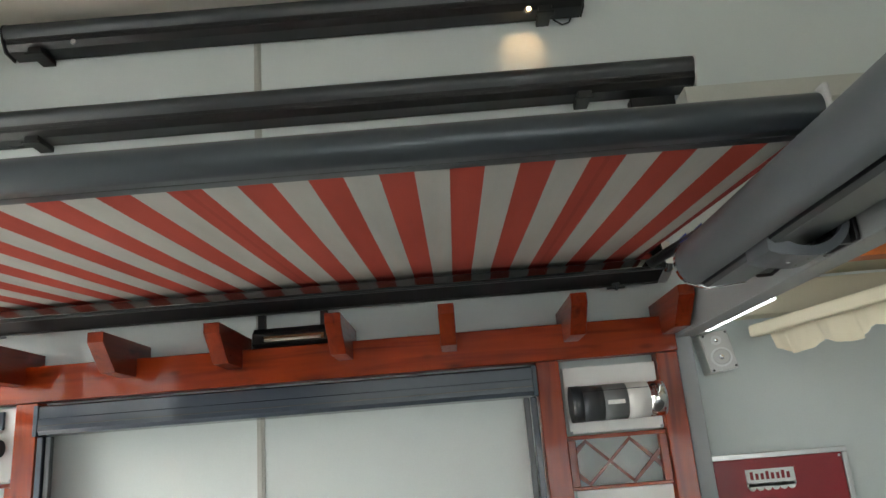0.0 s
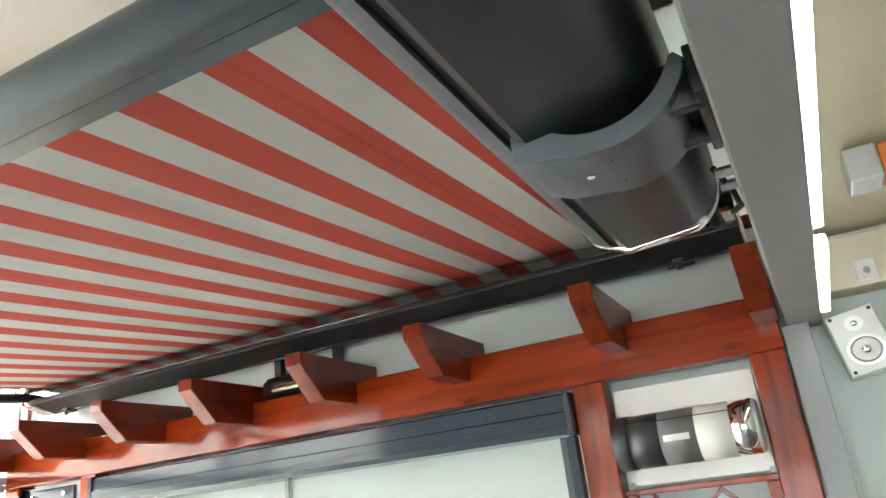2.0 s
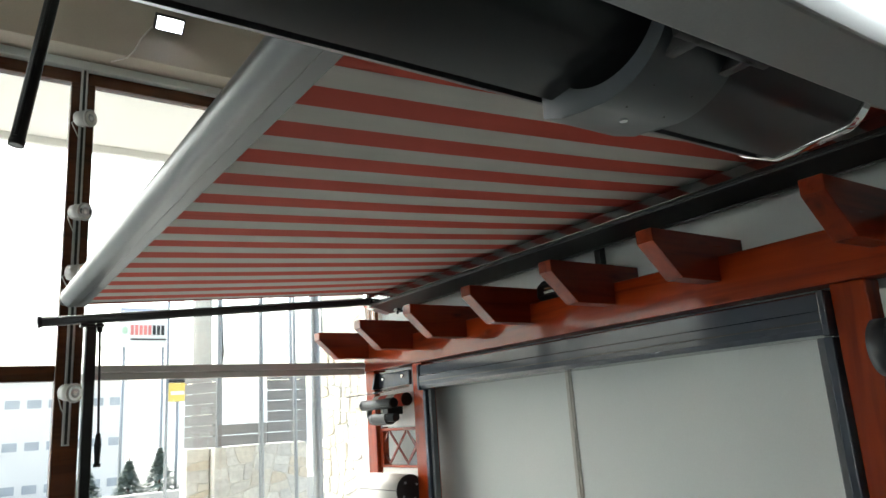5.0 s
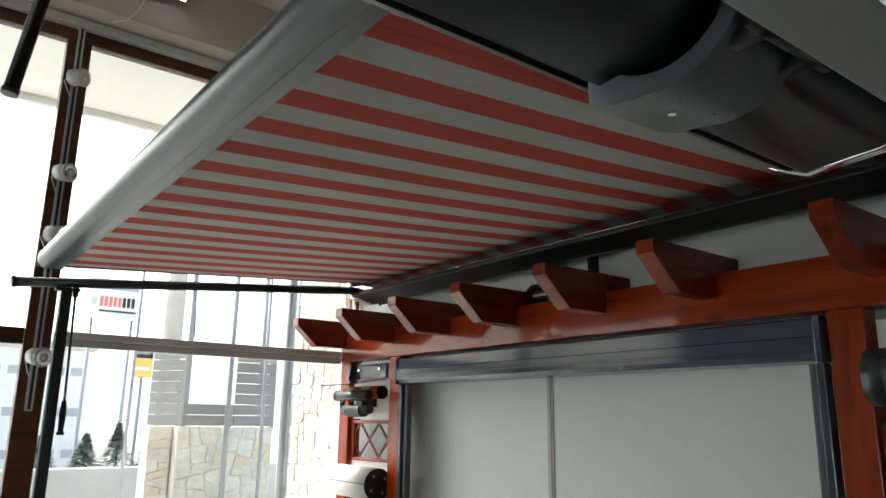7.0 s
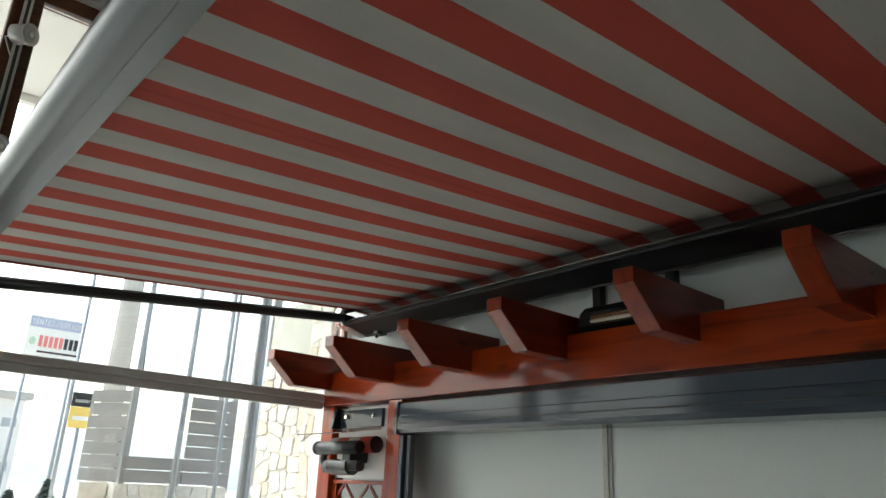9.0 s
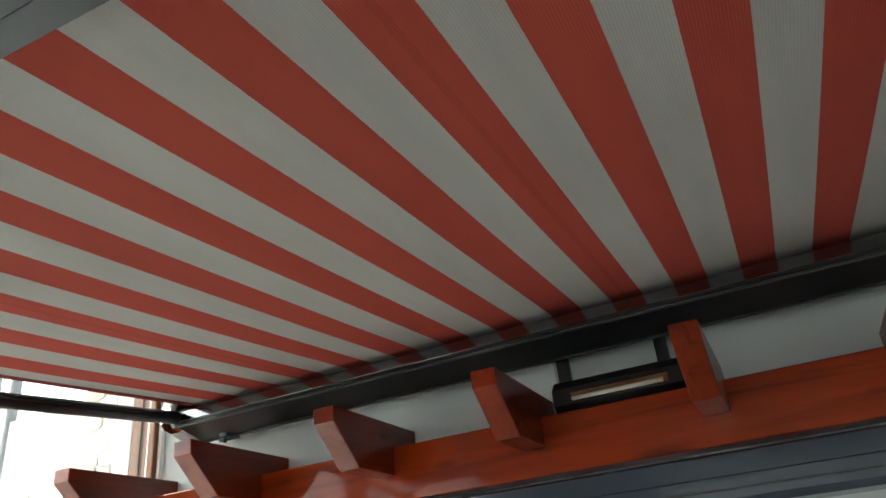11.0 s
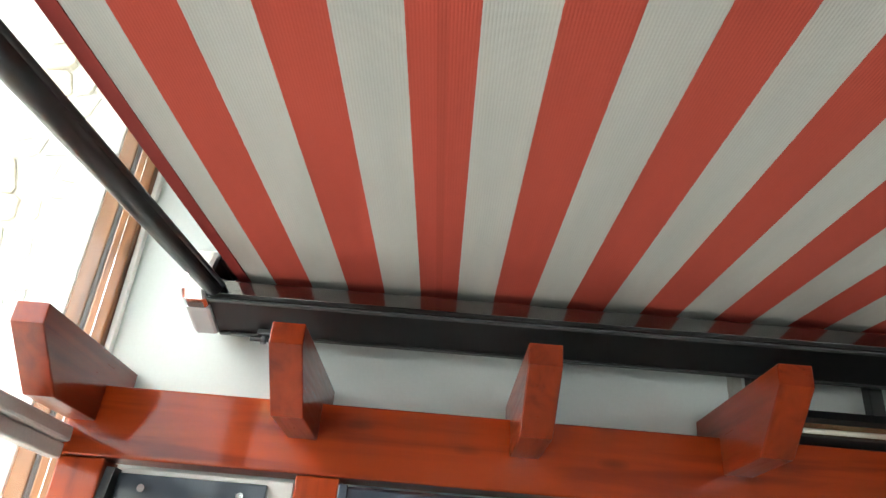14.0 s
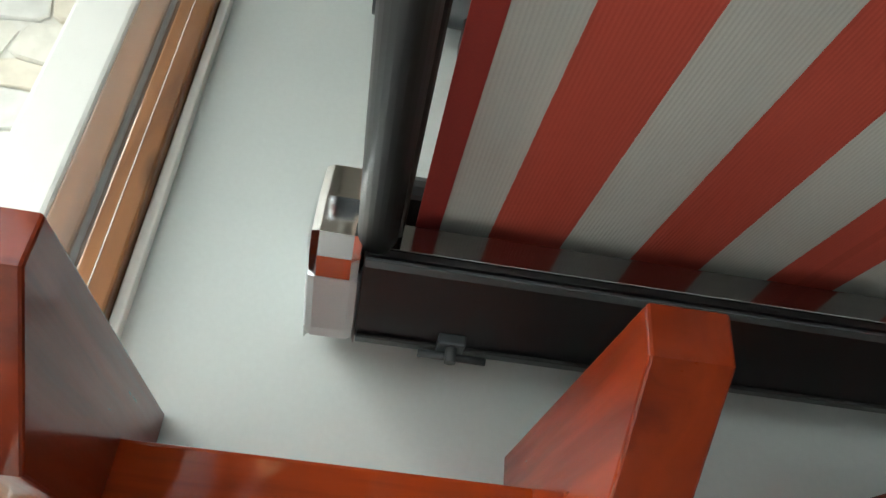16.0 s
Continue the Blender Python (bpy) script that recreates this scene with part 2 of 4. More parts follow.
STEELPIPE = surface("galvanised_pipe", (0.34, 0.36, 0.38), 0.45, 0.5, grain=60, vary=0.1)
# leaf green lightened in the base colour to imitate distant haze
LEAF = surface("hazed_conifer_leaf", (0.20, 0.25, 0.22), 0.8, grain=60, vary=0.3)
YELLOW = surface("yellow_sign", (0.80, 0.58, 0.14), 0.5, grain=40, vary=0.05)
SIGNRED = surface("sign_red", (0.70, 0.22, 0.20), 0.5, grain=40, vary=0.05)
SIGNBLUE = surface("sign_blue", (0.38, 0.42, 0.56), 0.5, grain=40, vary=0.05)
SIGNGREEN = surface("sign_green", (0.45, 0.62, 0.46), 0.5, grain=40, vary=0.05)
CLOTH = striped_cloth("striped_awning_cloth", (0.43, 0.070, 0.047), (0.465, 0.465, 0.435), STRIPE_START, STRIPE_PAIR)
SMALLCLOTH = striped_cloth("pale_striped_cloth", (0.72, 0.62, 0.55), (0.80, 0.79, 0.76), 0.274, 0.25, seams=False)
FARGLASS = surface("far_window", (0.42, 0.45, 0.48), 0.15, grain=3, vary=0.1, bump=0.0)
GLASS = clear_glass("window_glass")
ACRYLIC = clear_glass("acrylic_sheet", (0.9, 0.93, 0.92), 1.49)
LEDWHITE = glowing("led_tube_glow", (0.96, 0.98, 1.0), 5.0)
WARMGLOW = glowing("warm_bulb_glow", (1.0, 0.62, 0.30), 16.0)
COOLGLOW = glowing("floodlight_glow", (0.88, 0.86, 1.0), 18.0)
HEATERBULB = surface("heater_tube", (0.75, 0.73, 0.66), 0.12, grain=80, vary=0.05)
REFLECTOR = surface("gold_reflector", (0.30, 0.25, 0.14), 0.18, 1.0, grain=50, vary=0.1)


# ---- mesh helpers ----
def bm_box(x0, x1, y0, y1, z0, z1, bev=0.003, bm=None):
    bm = bm or bmesh.new()
    geo = bmesh.ops.create_cube(bm, size=1.0)
    bmesh.ops.transform(bm, matrix=Matrix.Translation(((x0 + x1) / 2, (y0 + y1) / 2, (z0 + z1) / 2)) @ Matrix.Diagonal((x1 - x0, y1 - y0, z1 - z0, 1)), verts=geo["verts"])
    if bev:
        edges = {e for v in geo["verts"] for e in v.link_edges}
        bmesh.ops.bevel(bm, geom=list(edges), offset=bev, segments=2, profile=0.5, affect="EDGES")
    return bm


def bm_prism(profile, axis, lo, hi, bm=None, smooth=False, bev=0.0):
    """A profile drawn out along an axis. Profile points are (y, z) for x, (x, z) for y, (x, y) for z."""
    bm = bm or bmesh.new()
    k = "xyz".index(axis)

    def at(p, v):
        q = [p[0], p[1]]
        q.insert(k, v)
        return q

    a = [bm.verts.new(at(p, lo)) for p in profile]
    b = [bm.verts.new(at(p, hi)) for p in profile]
    n = len(profile)
    for i in range(n):
        f = bm.faces.new((a[i], a[(i + 1) % n], b[(i + 1) % n], b[i]))
        f.smooth = smooth
    caps = [bm.faces.new(a), bm.faces.new(list(reversed(b)))]
    if bev:
        edges = {e for f in caps for e in f.edges}
        bmesh.ops.bevel(bm, geom=list(edges), offset=bev, segments=2, profile=0.5, affect="EDGES")
    bmesh.ops.recalc_face_normals(bm, faces=bm.faces)
    return bm


def bm_tube(p0, p1, r, seg=20, bm=None, r2=None):
    bm = bm or bmesh.new()
    p0, p1 = Vector(p0), Vector(p1)
    way = p1 - p0
    m = Matrix.Translation((p0 + p1) / 2) @ way.to_track_quat("Z", "Y").to_matrix().to_4x4()
    geo = bmesh.ops.create_cone(bm, cap_ends=True, segments=seg, radius1=r, radius2=r if r2 is None else r2, depth=way.length, matrix=m)
    for f in {f for v in geo["verts"] for f in v.link_faces}:
        f.smooth = len(f.verts) == 4
    return bm


def bm_path(points, r, seg=8, bm=None):
    """A round cable along points."""
    bm = bm or bmesh.new()
    pts = [Vector(p) for p in points]
    rings = []
    for i, p in enumerate(pts):
        d = (pts[min(i + 1, len(pts) - 1)] - pts[max(i - 1, 0)]).normalized()
        side = d.cross(Vector((0.13, 0.31, 0.94))).normalized()
        up = d.cross(side)
        rings.append([bm.verts.new(p + r * (math.cos(a) * side + math.sin(a) * up)) for a in (2 * math.pi * k / seg for k in range(seg))])
    for a, b in zip(rings, rings[1:]):
        for k in range(seg):
            bm.faces.new((a[k], a[(k + 1) % seg], b[(k + 1) % seg], b[k])).smooth = True
    bm.faces.new(rings[0])
    bm.faces.new(list(reversed(rings[-1])))
    bmesh.ops.recalc_face_normals(bm, faces=bm.faces)
    return bm


def bm_ball(c, r, bm=None, squash=(1, 1, 1), seg=16):
    bm = bm or bmesh.new()
    geo = bmesh.ops.create_uvsphere(bm, u_segments=seg, v_segments=max(6, seg // 2), radius=r, matrix=Matrix.Translation(c) @ Matrix.Diagonal((*squash, 1)))
    for v in geo["verts"]:
        for f in v.link_faces:
            f.smooth = True
    return bm


def arc(cx, cy, rx, ry, a0, a1, n=8):
    return [(cx + rx * math.cos(radians(a0 + (a1 - a0) * k / n)), cy + ry * math.sin(radians(a0 + (a1 - a0) * k / n))) for k in range(n + 1)]


def mesh_of(name, bm, material):
    me = bpy.data.meshes.new(name)
    bm.to_mesh(me)
    bm.free()
    me.materials.append(material)
    return me


def solid(name, bm, material, label="", category="", group="", kind=""):
    """A thing or piece of the setting that is one mesh."""
    return tagged(new(name, mesh_of(name, bm, material)), label, category, group, kind)


def thing(name, place, label, category, group="", kind=""):
    ob = new(name)
    ob.empty_display_size = 0.05
    ob.location = place
    return tagged(ob, label, category, group, kind)


def part(name, bm, material, parent, label=""):
    """One mesh, drawn in world metres, under a thing or under a part."""
    ob = new(name, mesh_of(name, bm, material))
    ob.parent = parent
    if not parent.parent:
        ob.matrix_parent_inverse = Matrix.Translation(-Vector(parent.location))
    return tagged(ob, label)


# ---- the room ----
ROOM_X1, ROOM_Y0, ROOM_Z1 = 11.0, -9.5, 4.97
wall_north = solid("wall_north", bm_box(-0.05, ROOM_X1, 0, 0.22, 0, ROOM_Z1, 0), WALL, "pale off-white painted back wall of a showroom", "wall", kind="structure")
for k, jx in enumerate((2.086,)):
    strip = part("joint_strip", bm_box(jx - 0.024, jx + 0.024, -0.006, 0.001, 0, ROOM_Z1, 0.002), JOINT, wall_north, "pale grey panel joint strip")
    part("joint_strip", bm_box(jx - 0.008, jx + 0.008, -0.011, -0.006, 0, ROOM_Z1, 0.002), JOINT, wall_north, "pale grey panel joint strip")
solid("wall_east", bm_box(ROOM_X1, ROOM_X1 + 0.2, ROOM_Y0, 0.22, 0, ROOM_Z1, 0), SIDEWALL, "grey painted side wall", "wall", kind="structure")
# glazed shop front behind the walker
wall_south = thing("wall_south", (5, ROOM_Y0, 0), "grey painted end wall of the showroom with a glazed shop front", "wall", kind="structure")
for x0, x1, z0, z1 in ((-0.05, 0.9, 0, ROOM_Z1), (9.0, ROOM_X1, 0, ROOM_Z1), (0.9, 9.0, 0, 0.4), (0.9, 9.0, 3.2, ROOM_Z1)):
    part("wall_piece", bm_box(x0, x1, ROOM_Y0 - 0.2, ROOM_Y0, z0, z1, 0), SIDEWALL, wall_south)
for k in range(4):
    x = 0.9 + 2.7 * k
    part("mullion", bm_box(x - 0.08, x + 0.08, ROOM_Y0 - 0.15, ROOM_Y0 + 0.02, 0.401, 3.199, 0.006), WINDOWDARK, wall_south, "dark brown timber mullion")
    if k < 3:
        part("pane", bm_box(x + 0.081, x + 2.619, ROOM_Y0 - 0.11, ROOM_Y0 - 0.104, 0.401, 3.199, 0), GLASS, wall_south, "clear window pane").visible_shadow = False
solid("floor", bm_box(-0.05, ROOM_X1, ROOM_Y0, 0, -0.1, 0, 0), FLOORM, "grey tiled showroom floor", "floor", kind="structure")
solid("ceiling", bm_box(-0.3, ROOM_X1 + 0.2, ROOM_Y0 - 0.2, 0.22, ROOM_Z1, ROOM_Z1 + 0.2, 0), CEIL, "cream painted ceiling", "ceiling", kind="structure")
solid("ceiling_beam", bm_box(-0.20, 0.20, ROOM_Y0, -0.001, 4.505, ROOM_Z1 - 0.002, 0.006), BEAMPAINT, "grey-beige painted beam along the window wall", "beam", kind="structure")

# ---- the window wall ----
MULLION_Y = -2.305
window_1 = thing("window_1", (-0.06, -2, 0), "tall timber-framed window wall with clear glass", "window", kind="structure")
frame_w = part("window_frame", bm_box(-0.11, -0.03, MULLION_Y - 2.68, 0, 4.345, 4.435, 0.006), WINDOWDARK, window_1, "dark brown timber head rail")
part("window_head", bm_box(-0.11, 0.02, MULLION_Y - 2.68, -0.001, 4.437, 4.498, 0.004), WALL, window_1, "cream strip above the frame")
part("jamb_gap", bm_box(-0.1295, -0.1105, -0.049, -0.003, 0, 4.34, 0), BLACK, window_1)
part("window_frame", bm_box(-0.11, -0.035, -0.055, -0.002, 0, 4.343, 0.006), WINDOWOOD, window_1, "light brown timber jamb")
part("window_frame", bm_box(-0.191, -0.130, -0.055, -0.002, 0, 4.343, 0.006), WINDOWOOD, window_1, "light brown timber jamb")
part("window_trim", bm_box(-0.033, -0.012, -0.03, -0.001, 0, 4.34, 0.004), WHITEPLASTIC, window_1, "white sealing strip")
for my in (MULLION_Y, MULLION_Y - 2.6):
    part("mullion", bm_box(-0.12, -0.02, my - 0.075, my + 0.075, 0, 4.343, 0.008), WINDOWDARK, window_1, "dark brown timber mullion")
part("transom", bm_box(-0.10, -0.03, MULLION_Y - 2.52, MULLION_Y - 0.077, 2.29, 2.39, 0.006), WINDOWDARK, window_1, "dark brown timber transom")
for y0, y1, z0, z1 in ((MULLION_Y + 0.076, -0.056, 0.02, 4.343), (MULLION_Y - 2.52, MULLION_Y - 0.077, 0.02, 2.288), (MULLION_Y - 2.52, MULLION_Y - 0.077, 2.392, 4.343)):
    pane = part("pane", bm_box(-0.080, -0.074, y0, y1, z0, z1, 0), GLASS, window_1, "clear window pane")
    pane.visible_shadow = False

# out of view: solid wall added to keep daylight out past the last mullion
solid("wall_west", bm_box(-0.22, -0.001, ROOM_Y0, MULLION_Y - 2.70, 0, 4.50, 0), SIDEWALL, "unseen grey wall added to block daylight beside the window", "wall", kind="structure")

# pale rail along the window, from the corner post to the mullion
rail = thing("window_rail", (0, -1.2, 2.3), "pale grey aluminium rail along the window wall", "rail")
part("upper_profile", bm_box(-0.012, 0.045, -2.228, -0.205, 2.332, 2.379, 0.010), RAILGREY, rail)
part("lower_profile", bm_box(-0.012, 0.030, -2.228, -0.205, 2.285, 2.330, 0.006), RAILGREY, rail)

# ---- the timber pergola ----
PLATE_Z0, PLATE_Z1, FRONT_Y = 2.302, 2.512, -0.2
pergola = thing("pergola", (2.3, -0.15, 0), "red-brown stained timber pergola against the wall", "pergola")
part("plate_beam", bm_box(0.012, 4.570, FRONT_Y, -0.08, PLATE_Z0, PLATE_Z1, 0.006), WOODX, pergola, "glossy red-brown stained plate beam")
for x0, x1 in ((0.014, 0.150), (0.710, 0.838), (3.738, 3.872), (4.440, 4.566)):
    part("post", bm_box(x0, x1, FRONT_Y + 0.006, -0.085, 0, PLATE_Z0 - 0.001, 0.006), WOODZ, pergola)
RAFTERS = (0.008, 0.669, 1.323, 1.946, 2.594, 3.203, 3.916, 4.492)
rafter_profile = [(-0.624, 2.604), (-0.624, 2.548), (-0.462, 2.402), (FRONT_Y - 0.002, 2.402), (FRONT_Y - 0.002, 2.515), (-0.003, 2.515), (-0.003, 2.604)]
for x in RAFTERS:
    part("rafter", bm_prism(rafter_profile, "x", x, x + 0.088, bev=0.004), WOODY_SHADED, pergola)

# ---- the big striped awning ----
awning = thing("awning", (2.4, -0.1, 2.7), "extended awning with red and grey-white striped cloth in a dark cassette", "awning")
CX0, CX1 = 0.384, 4.53
under = [(-0.02, 2.785), (-0.130, 2.744), (-0.158, 2.724), (-0.175, 2.727), (-0.325, 2.767), (-0.343, 2.770), (-0.344, 2.822), (-0.335, 2.827), (-0.20, 2.830), (-0.20, 2.842), (-0.02, 2.842)]
cassette = part("cassette", bm_prism(under, "x", CX0, CX1, bev=0.0), CHARCOAL, awning, "charcoal powder-coated cassette trough")
hood = [(-0.02, 2.843), (-0.10, 2.843), (-0.10, 2.912), (-0.285, 2.912)] + arc(-0.14, 2.925, 0.150, 0.085, 185, 90, 8) + [(-0.02, 3.010)]
part("hood", bm_prism(hood, "x", CX0, CX1), CHARCOAL, awning)
part("roller", bm_tube((CX0 + 0.02, -0.165, 2.880), (CX1 - 0.02, -0.165, 2.880), 0.022), CLOTH, awning)
cap_lower = [(-0.012, 2.782), (-0.120, 2.740), (-0.150, 2.718), (-0.178, 2.720), (-0.290, 2.750), (-0.290, 2.80), (-0.012, 2.86)]
cap_upper = [(-0.292, 2.7505), (-0.335, 2.760), (-0.362, 2.785), (-0.355, 2.85), (-0.32, 2.93), (-0.23, 2.99), (-0.12, 3.018), (-0.012, 3.018), (-0.012, 2.862), (-0.292, 2.802)]
for x0, x1 in ((0.302, CX0 - 0.001), (CX1 + 0.001, CX1 + 0.06)):
    part("end_cap", bm_prism(cap_upper, "x", x0, x1, bev=0.016), CHROME, awning, "mirror-chrome end cap")
    part("cap_base", bm_prism(cap_lower, "x", x0, x1, bev=0.014), CAPGREY, awning, "pale satin lower cap")
part("bottom_rib", bm_box(CX0 + 0.002, CX1 - 0.002, -0.172, -0.150, 2.7165, 2.7235, 0.002), CHARCOAL, awning, "narrow rib under the cassette")
part("front_rib", bm_box(CX0 + 0.002, CX1 - 0.002, -0.3445, -0.322, 2.7595, 2.7655, 0.0015), ANTHRACITE, awning)
part("lip", bm_box(CX0 + 0.002, CX1 - 0.002, -0.3495, -0.3445, 2.779, 2.823, 0.0015), LIPGLOSS, awning, "glossy dark anodised front lip")


def cloth_z(y):
    return 2.867 - (2.867 - 2.709) * (-0.16 - y) / (2.285 - 0.16)


bm = bmesh.new()
nx, ny = 120, 24
rows = []
for j in range(ny + 1):
    y = -0.16 - (2.295 - 0.16) * j / ny
    row = []
    for i in range(nx + 1):
        x = 0.455 + (4.418 - 0.455) * i / nx
        sag = -0.006 * math.sin(math.pi * j / ny) + 0.0015 * noise.noise((x * 3, y * 1.5, 0))
        row.append(bm.verts.new((x, y, cloth_z(y) + sag)))
    rows.append(row)
for a, b in zip(rows, rows[1:]):
    for i in range(nx):
        bm.faces.new((a[i], b[i], b[i + 1], a[i + 1])).smooth = True
cloth = part("cloth", bm, CLOTH, awning, "red and grey-white striped acrylic cloth")
for x0, x1 in ((0.452, 0.488), (4.396, 4.422)):
    bm = bmesh.new()
    q = [bm.verts.new((x, y, cloth_z(y) - 0.0075)) for x, y in ((x0, -0.2), (x1, -0.2), (x1, -2.29), (x0, -2.29))]
    r = [bm.verts.new(v.co + Vector((0, 0, 0.0035))) for v in q]
    bm.faces.new(q)
    bm.faces.new(r)
    for i in range(4):
        bm.faces.new((q[i], q[(i + 1) % 4], r[(i + 1) % 4], r[i]))
    bmesh.ops.recalc_face_normals(bm, faces=bm.faces)
    part("hem", bm, surface("red_hem", (0.26, 0.024, 0.018), 0.85, grain=300, vary=0.08, bump=0.1), awning, "red hem of the cloth edge")

bar_profile = [(-2.285, 2.700), (-2.372, 2.697), (-2.388, 2.700)] + arc(-2.362, 2.757, 0.060, 0.060, 235, 85, 24) + [(-2.295, 2.813), (-2.285, 2.800)]
BAR_X0, BAR_X1 = 0.372, 4.44
bar = part("front_bar", bm_prism(bar_profile, "x", BAR_X0, BAR_X1, smooth=False), BARCOAT, awning, "grey powder-coated front bar")
for f in bar.data.polygons:
    f.use_smooth = len(f.vertices) == 4
bar.data.set_sharp_from_angle(angle=radians(40))
part("bar_groove", bm_box(BAR_X0 + 0.004, BAR_X1 - 0.004, -2.337, -2.335, 2.6965, 2.6995, 0), ANTHRACITE, bar, "dark seam in the front bar")
part("bar_cap", bm_box(BAR_X0 - 0.035, BAR_X0 - 0.001, -2.417, -2.315, 2.708, 2.808, 0.012), BLACK, bar, "black plastic end cap")
part("bar_cap", bm_box(BAR_X1 + 0.001, BAR_X1 + 0.022, -2.43, -2.28, 2.692, 2.826, 0.008), SILVER, bar, "silver end cap")
for gx in (0.398, 4.458):
    p0, p1 = Vector((gx, -0.29, 2.806)), Vector((gx - 0.008, -2.515, 2.600))
    guide = part("guide_rail", bm_tube(p0, p1, 0.029, 24), CHARCOAL, awning, "black round guide rail")
    side = 1 if gx < 2 else -1
    bm = bm_tube(p0 + Vector((side * 0.028, 0.04, 0.010)), p1 + Vector((side * 0.028, 0, 0.010)), 0.008, 10)
    part("guide_track", bm, BLACK, guide, "black inner guide track")
    part("guide_cap", bm_tube(p1, p1 + Vector((0, -0.02, -0.002)), 0.035, 24), BLACK, guide)
    if gx > 2:
        continue
    part("support_post", bm_box(gx - 0.04, gx + 0.02, -2.28, -2.22, 0, 2.588, 0.008), CHARCOAL, awning, "black square support post")
    part("post_bracket", bm_box(gx - 0.045, gx + 0.03, -2.31, -2.18, 2.575, 2.592, 0.004), BLACK, awning)
for bx in (0.537, 4.27):
    part("wall_bracket", bm_box(bx - 0.022, bx + 0.022, -0.20, -0.13, 2.712, 2.732, 0.004), ANTHRACITE, awning, "small grey mounting clamp")
    part("clamp_bolt", bm_tube((bx - 0.05, -0.16, 2.708), (bx + 0.06, -0.16, 2.708), 0.007, 10), ANTHRACITE, awning, "dark steel clamp bolt")
    part("clamp_bolt", bm_tube((bx, -0.185, 2.688), (bx, -0.185, 2.720), 0.010, 6), ANTHRACITE, awning, "steel clamp bolt")

# printed tape on the inner face of the east guide rail
for y0, y1, m, lab in ((-1.86, -1.56, SIGNTAPE, "red printed tape"), (-1.30, -1.20, TAPEBLUE, "blue printed tape"), (-1.08, -0.98, TAPEBLUE, "blue printed tape"), (-2.22, -2.10, TAPEBLUE, "blue printed tape")):
    zt = 2.806 + 0.0926 * ((y0 + y1) / 2 + 0.29)
    part("tape", bm_box(4.4235, 4.4270, y0, y1, zt - 0.016, zt + 0.022, 0), m, awning, lab)
for k in range(4):
    zt = 2.806 + 0.0926 * (-1.82 + 0.065 * k + 0.29)
    part("tape_letter_bar", bm_box(4.4215, 4.4233, -1.84 + 0.065 * k, -1.80 + 0.065 * k, zt - 0.008, zt + 0.016, 0), WHITEPLASTIC, awning, "white printed bar")

# crank that hangs from the left guide rail
crank = thing("awning_crank", (0.39, -2.20, 1.75), "dark crank rod with a handle hanging from the guide rail", "crank")
part("eyelet", bm_tube((0.39, -2.20, 2.60), (0.39, -2.20, 2.545), 0.016, 12), BLACK, crank)
part("rod", bm_tube((0.39, -2.20, 2.55), (0.39, -2.185, 1.95), 0.007, 10), CHARCOAL, crank)
bm = bm_tube((0.39, -2.185, 1.95), (0.39, -2.185, 1.88), 0.012, 12, r2=0.02)
bm_tube((0.39, -2.185, 1.88), (0.39, -2.185, 1.78), 0.02, 12, bm, r2=0.014)
bm_tube((0.39, -2.185, 1.78), (0.39, -2.185, 1.76), 0.02, 12, bm)
part("handle", bm, BLACK, crank)

# ---- heater under the cassette ----
heater = thing("patio_heater", (2.32, -0.1, 2.52), "dark infrared patio heater with a gold reflector on the wall", "heater")
HX0, HX1 = 2.085, 2.585
part("housing", bm_prism([(-0.07, 2.525), (-0.16, 2.52), (-0.185, 2.54), (-0.18, 2.60), (-0.14, 2.635), (-0.07, 2.635)], "x", HX0, HX1, bev=0.004), CHARCOAL, heater)
reflector = part("reflector", bm_box(HX0 + 0.07, HX1 - 0.07, -0.189, -0.178, 2.546, 2.582, 0.002), REFLECTOR, heater, "gold mirror reflector")
part("lamp_tube", bm_tube((HX0 + 0.075, -0.192, 2.556), (HX1 - 0.09, -0.192, 2.556), 0.008, 12), HEATERBULB, reflector, "clear halogen heater tube")
for bx in (2.12, 2.50):
    part("arm", bm_box(bx - 0.022, bx + 0.022, -0.10, -0.055, 2.62, 2.76, 0.004), BLACK, heater, "black bracket arm")

# ---- roller blind in the pergola opening ----
blind = thing("roller_blind", (2.3, -0.2, 2.1), "blue-grey vertical roller blind box with side guides", "blind")
BX0, BX1 = 0.843, 3.734
box_profile = [(-0.09, 2.278), (-0.215, 2.278), (-0.232, 2.268), (-0.232, 2.205), (-0.240, 2.200), (-0.240, 2.135), (-0.222, 2.112), (-0.09, 2.108)]
part("box", bm_prism(box_profile, "x", BX0 + 0.028, BX1 - 0.028), BLINDGREY, blind)
for x0, x1 in ((BX0, BX0 + 0.027), (BX1 - 0.027, BX1)):
    part("box_end", bm_box(x0, x1, -0.244, -0.088, 2.105, 2.28, 0.005), BLINDGREY, blind)
part("fascia_line", bm_box(BX0 + 0.03, BX1 - 0.03, -0.2435, -0.240, 2.160, 2.166, 0), CHARCOAL, blind)
for s0, s1 in ((BX0 + 0.012, 1), (BX1 - 0.012, -1)):
    part("side_guide", bm_box(min(s0, s0 + s1 * 0.035), max(s0, s0 + s1 * 0.035), -0.21, -0.15, 0.02, 2.104, 0.006), BLINDGREY, blind)
    part("side_guide", bm_box(min(s0 + s1 * 0.040, s0 + s1 * 0.072), max(s0 + s1 * 0.040, s0 + s1 * 0.072), -0.19, -0.15, 0.02, 2.104, 0.006), GREYCOAT, blind)

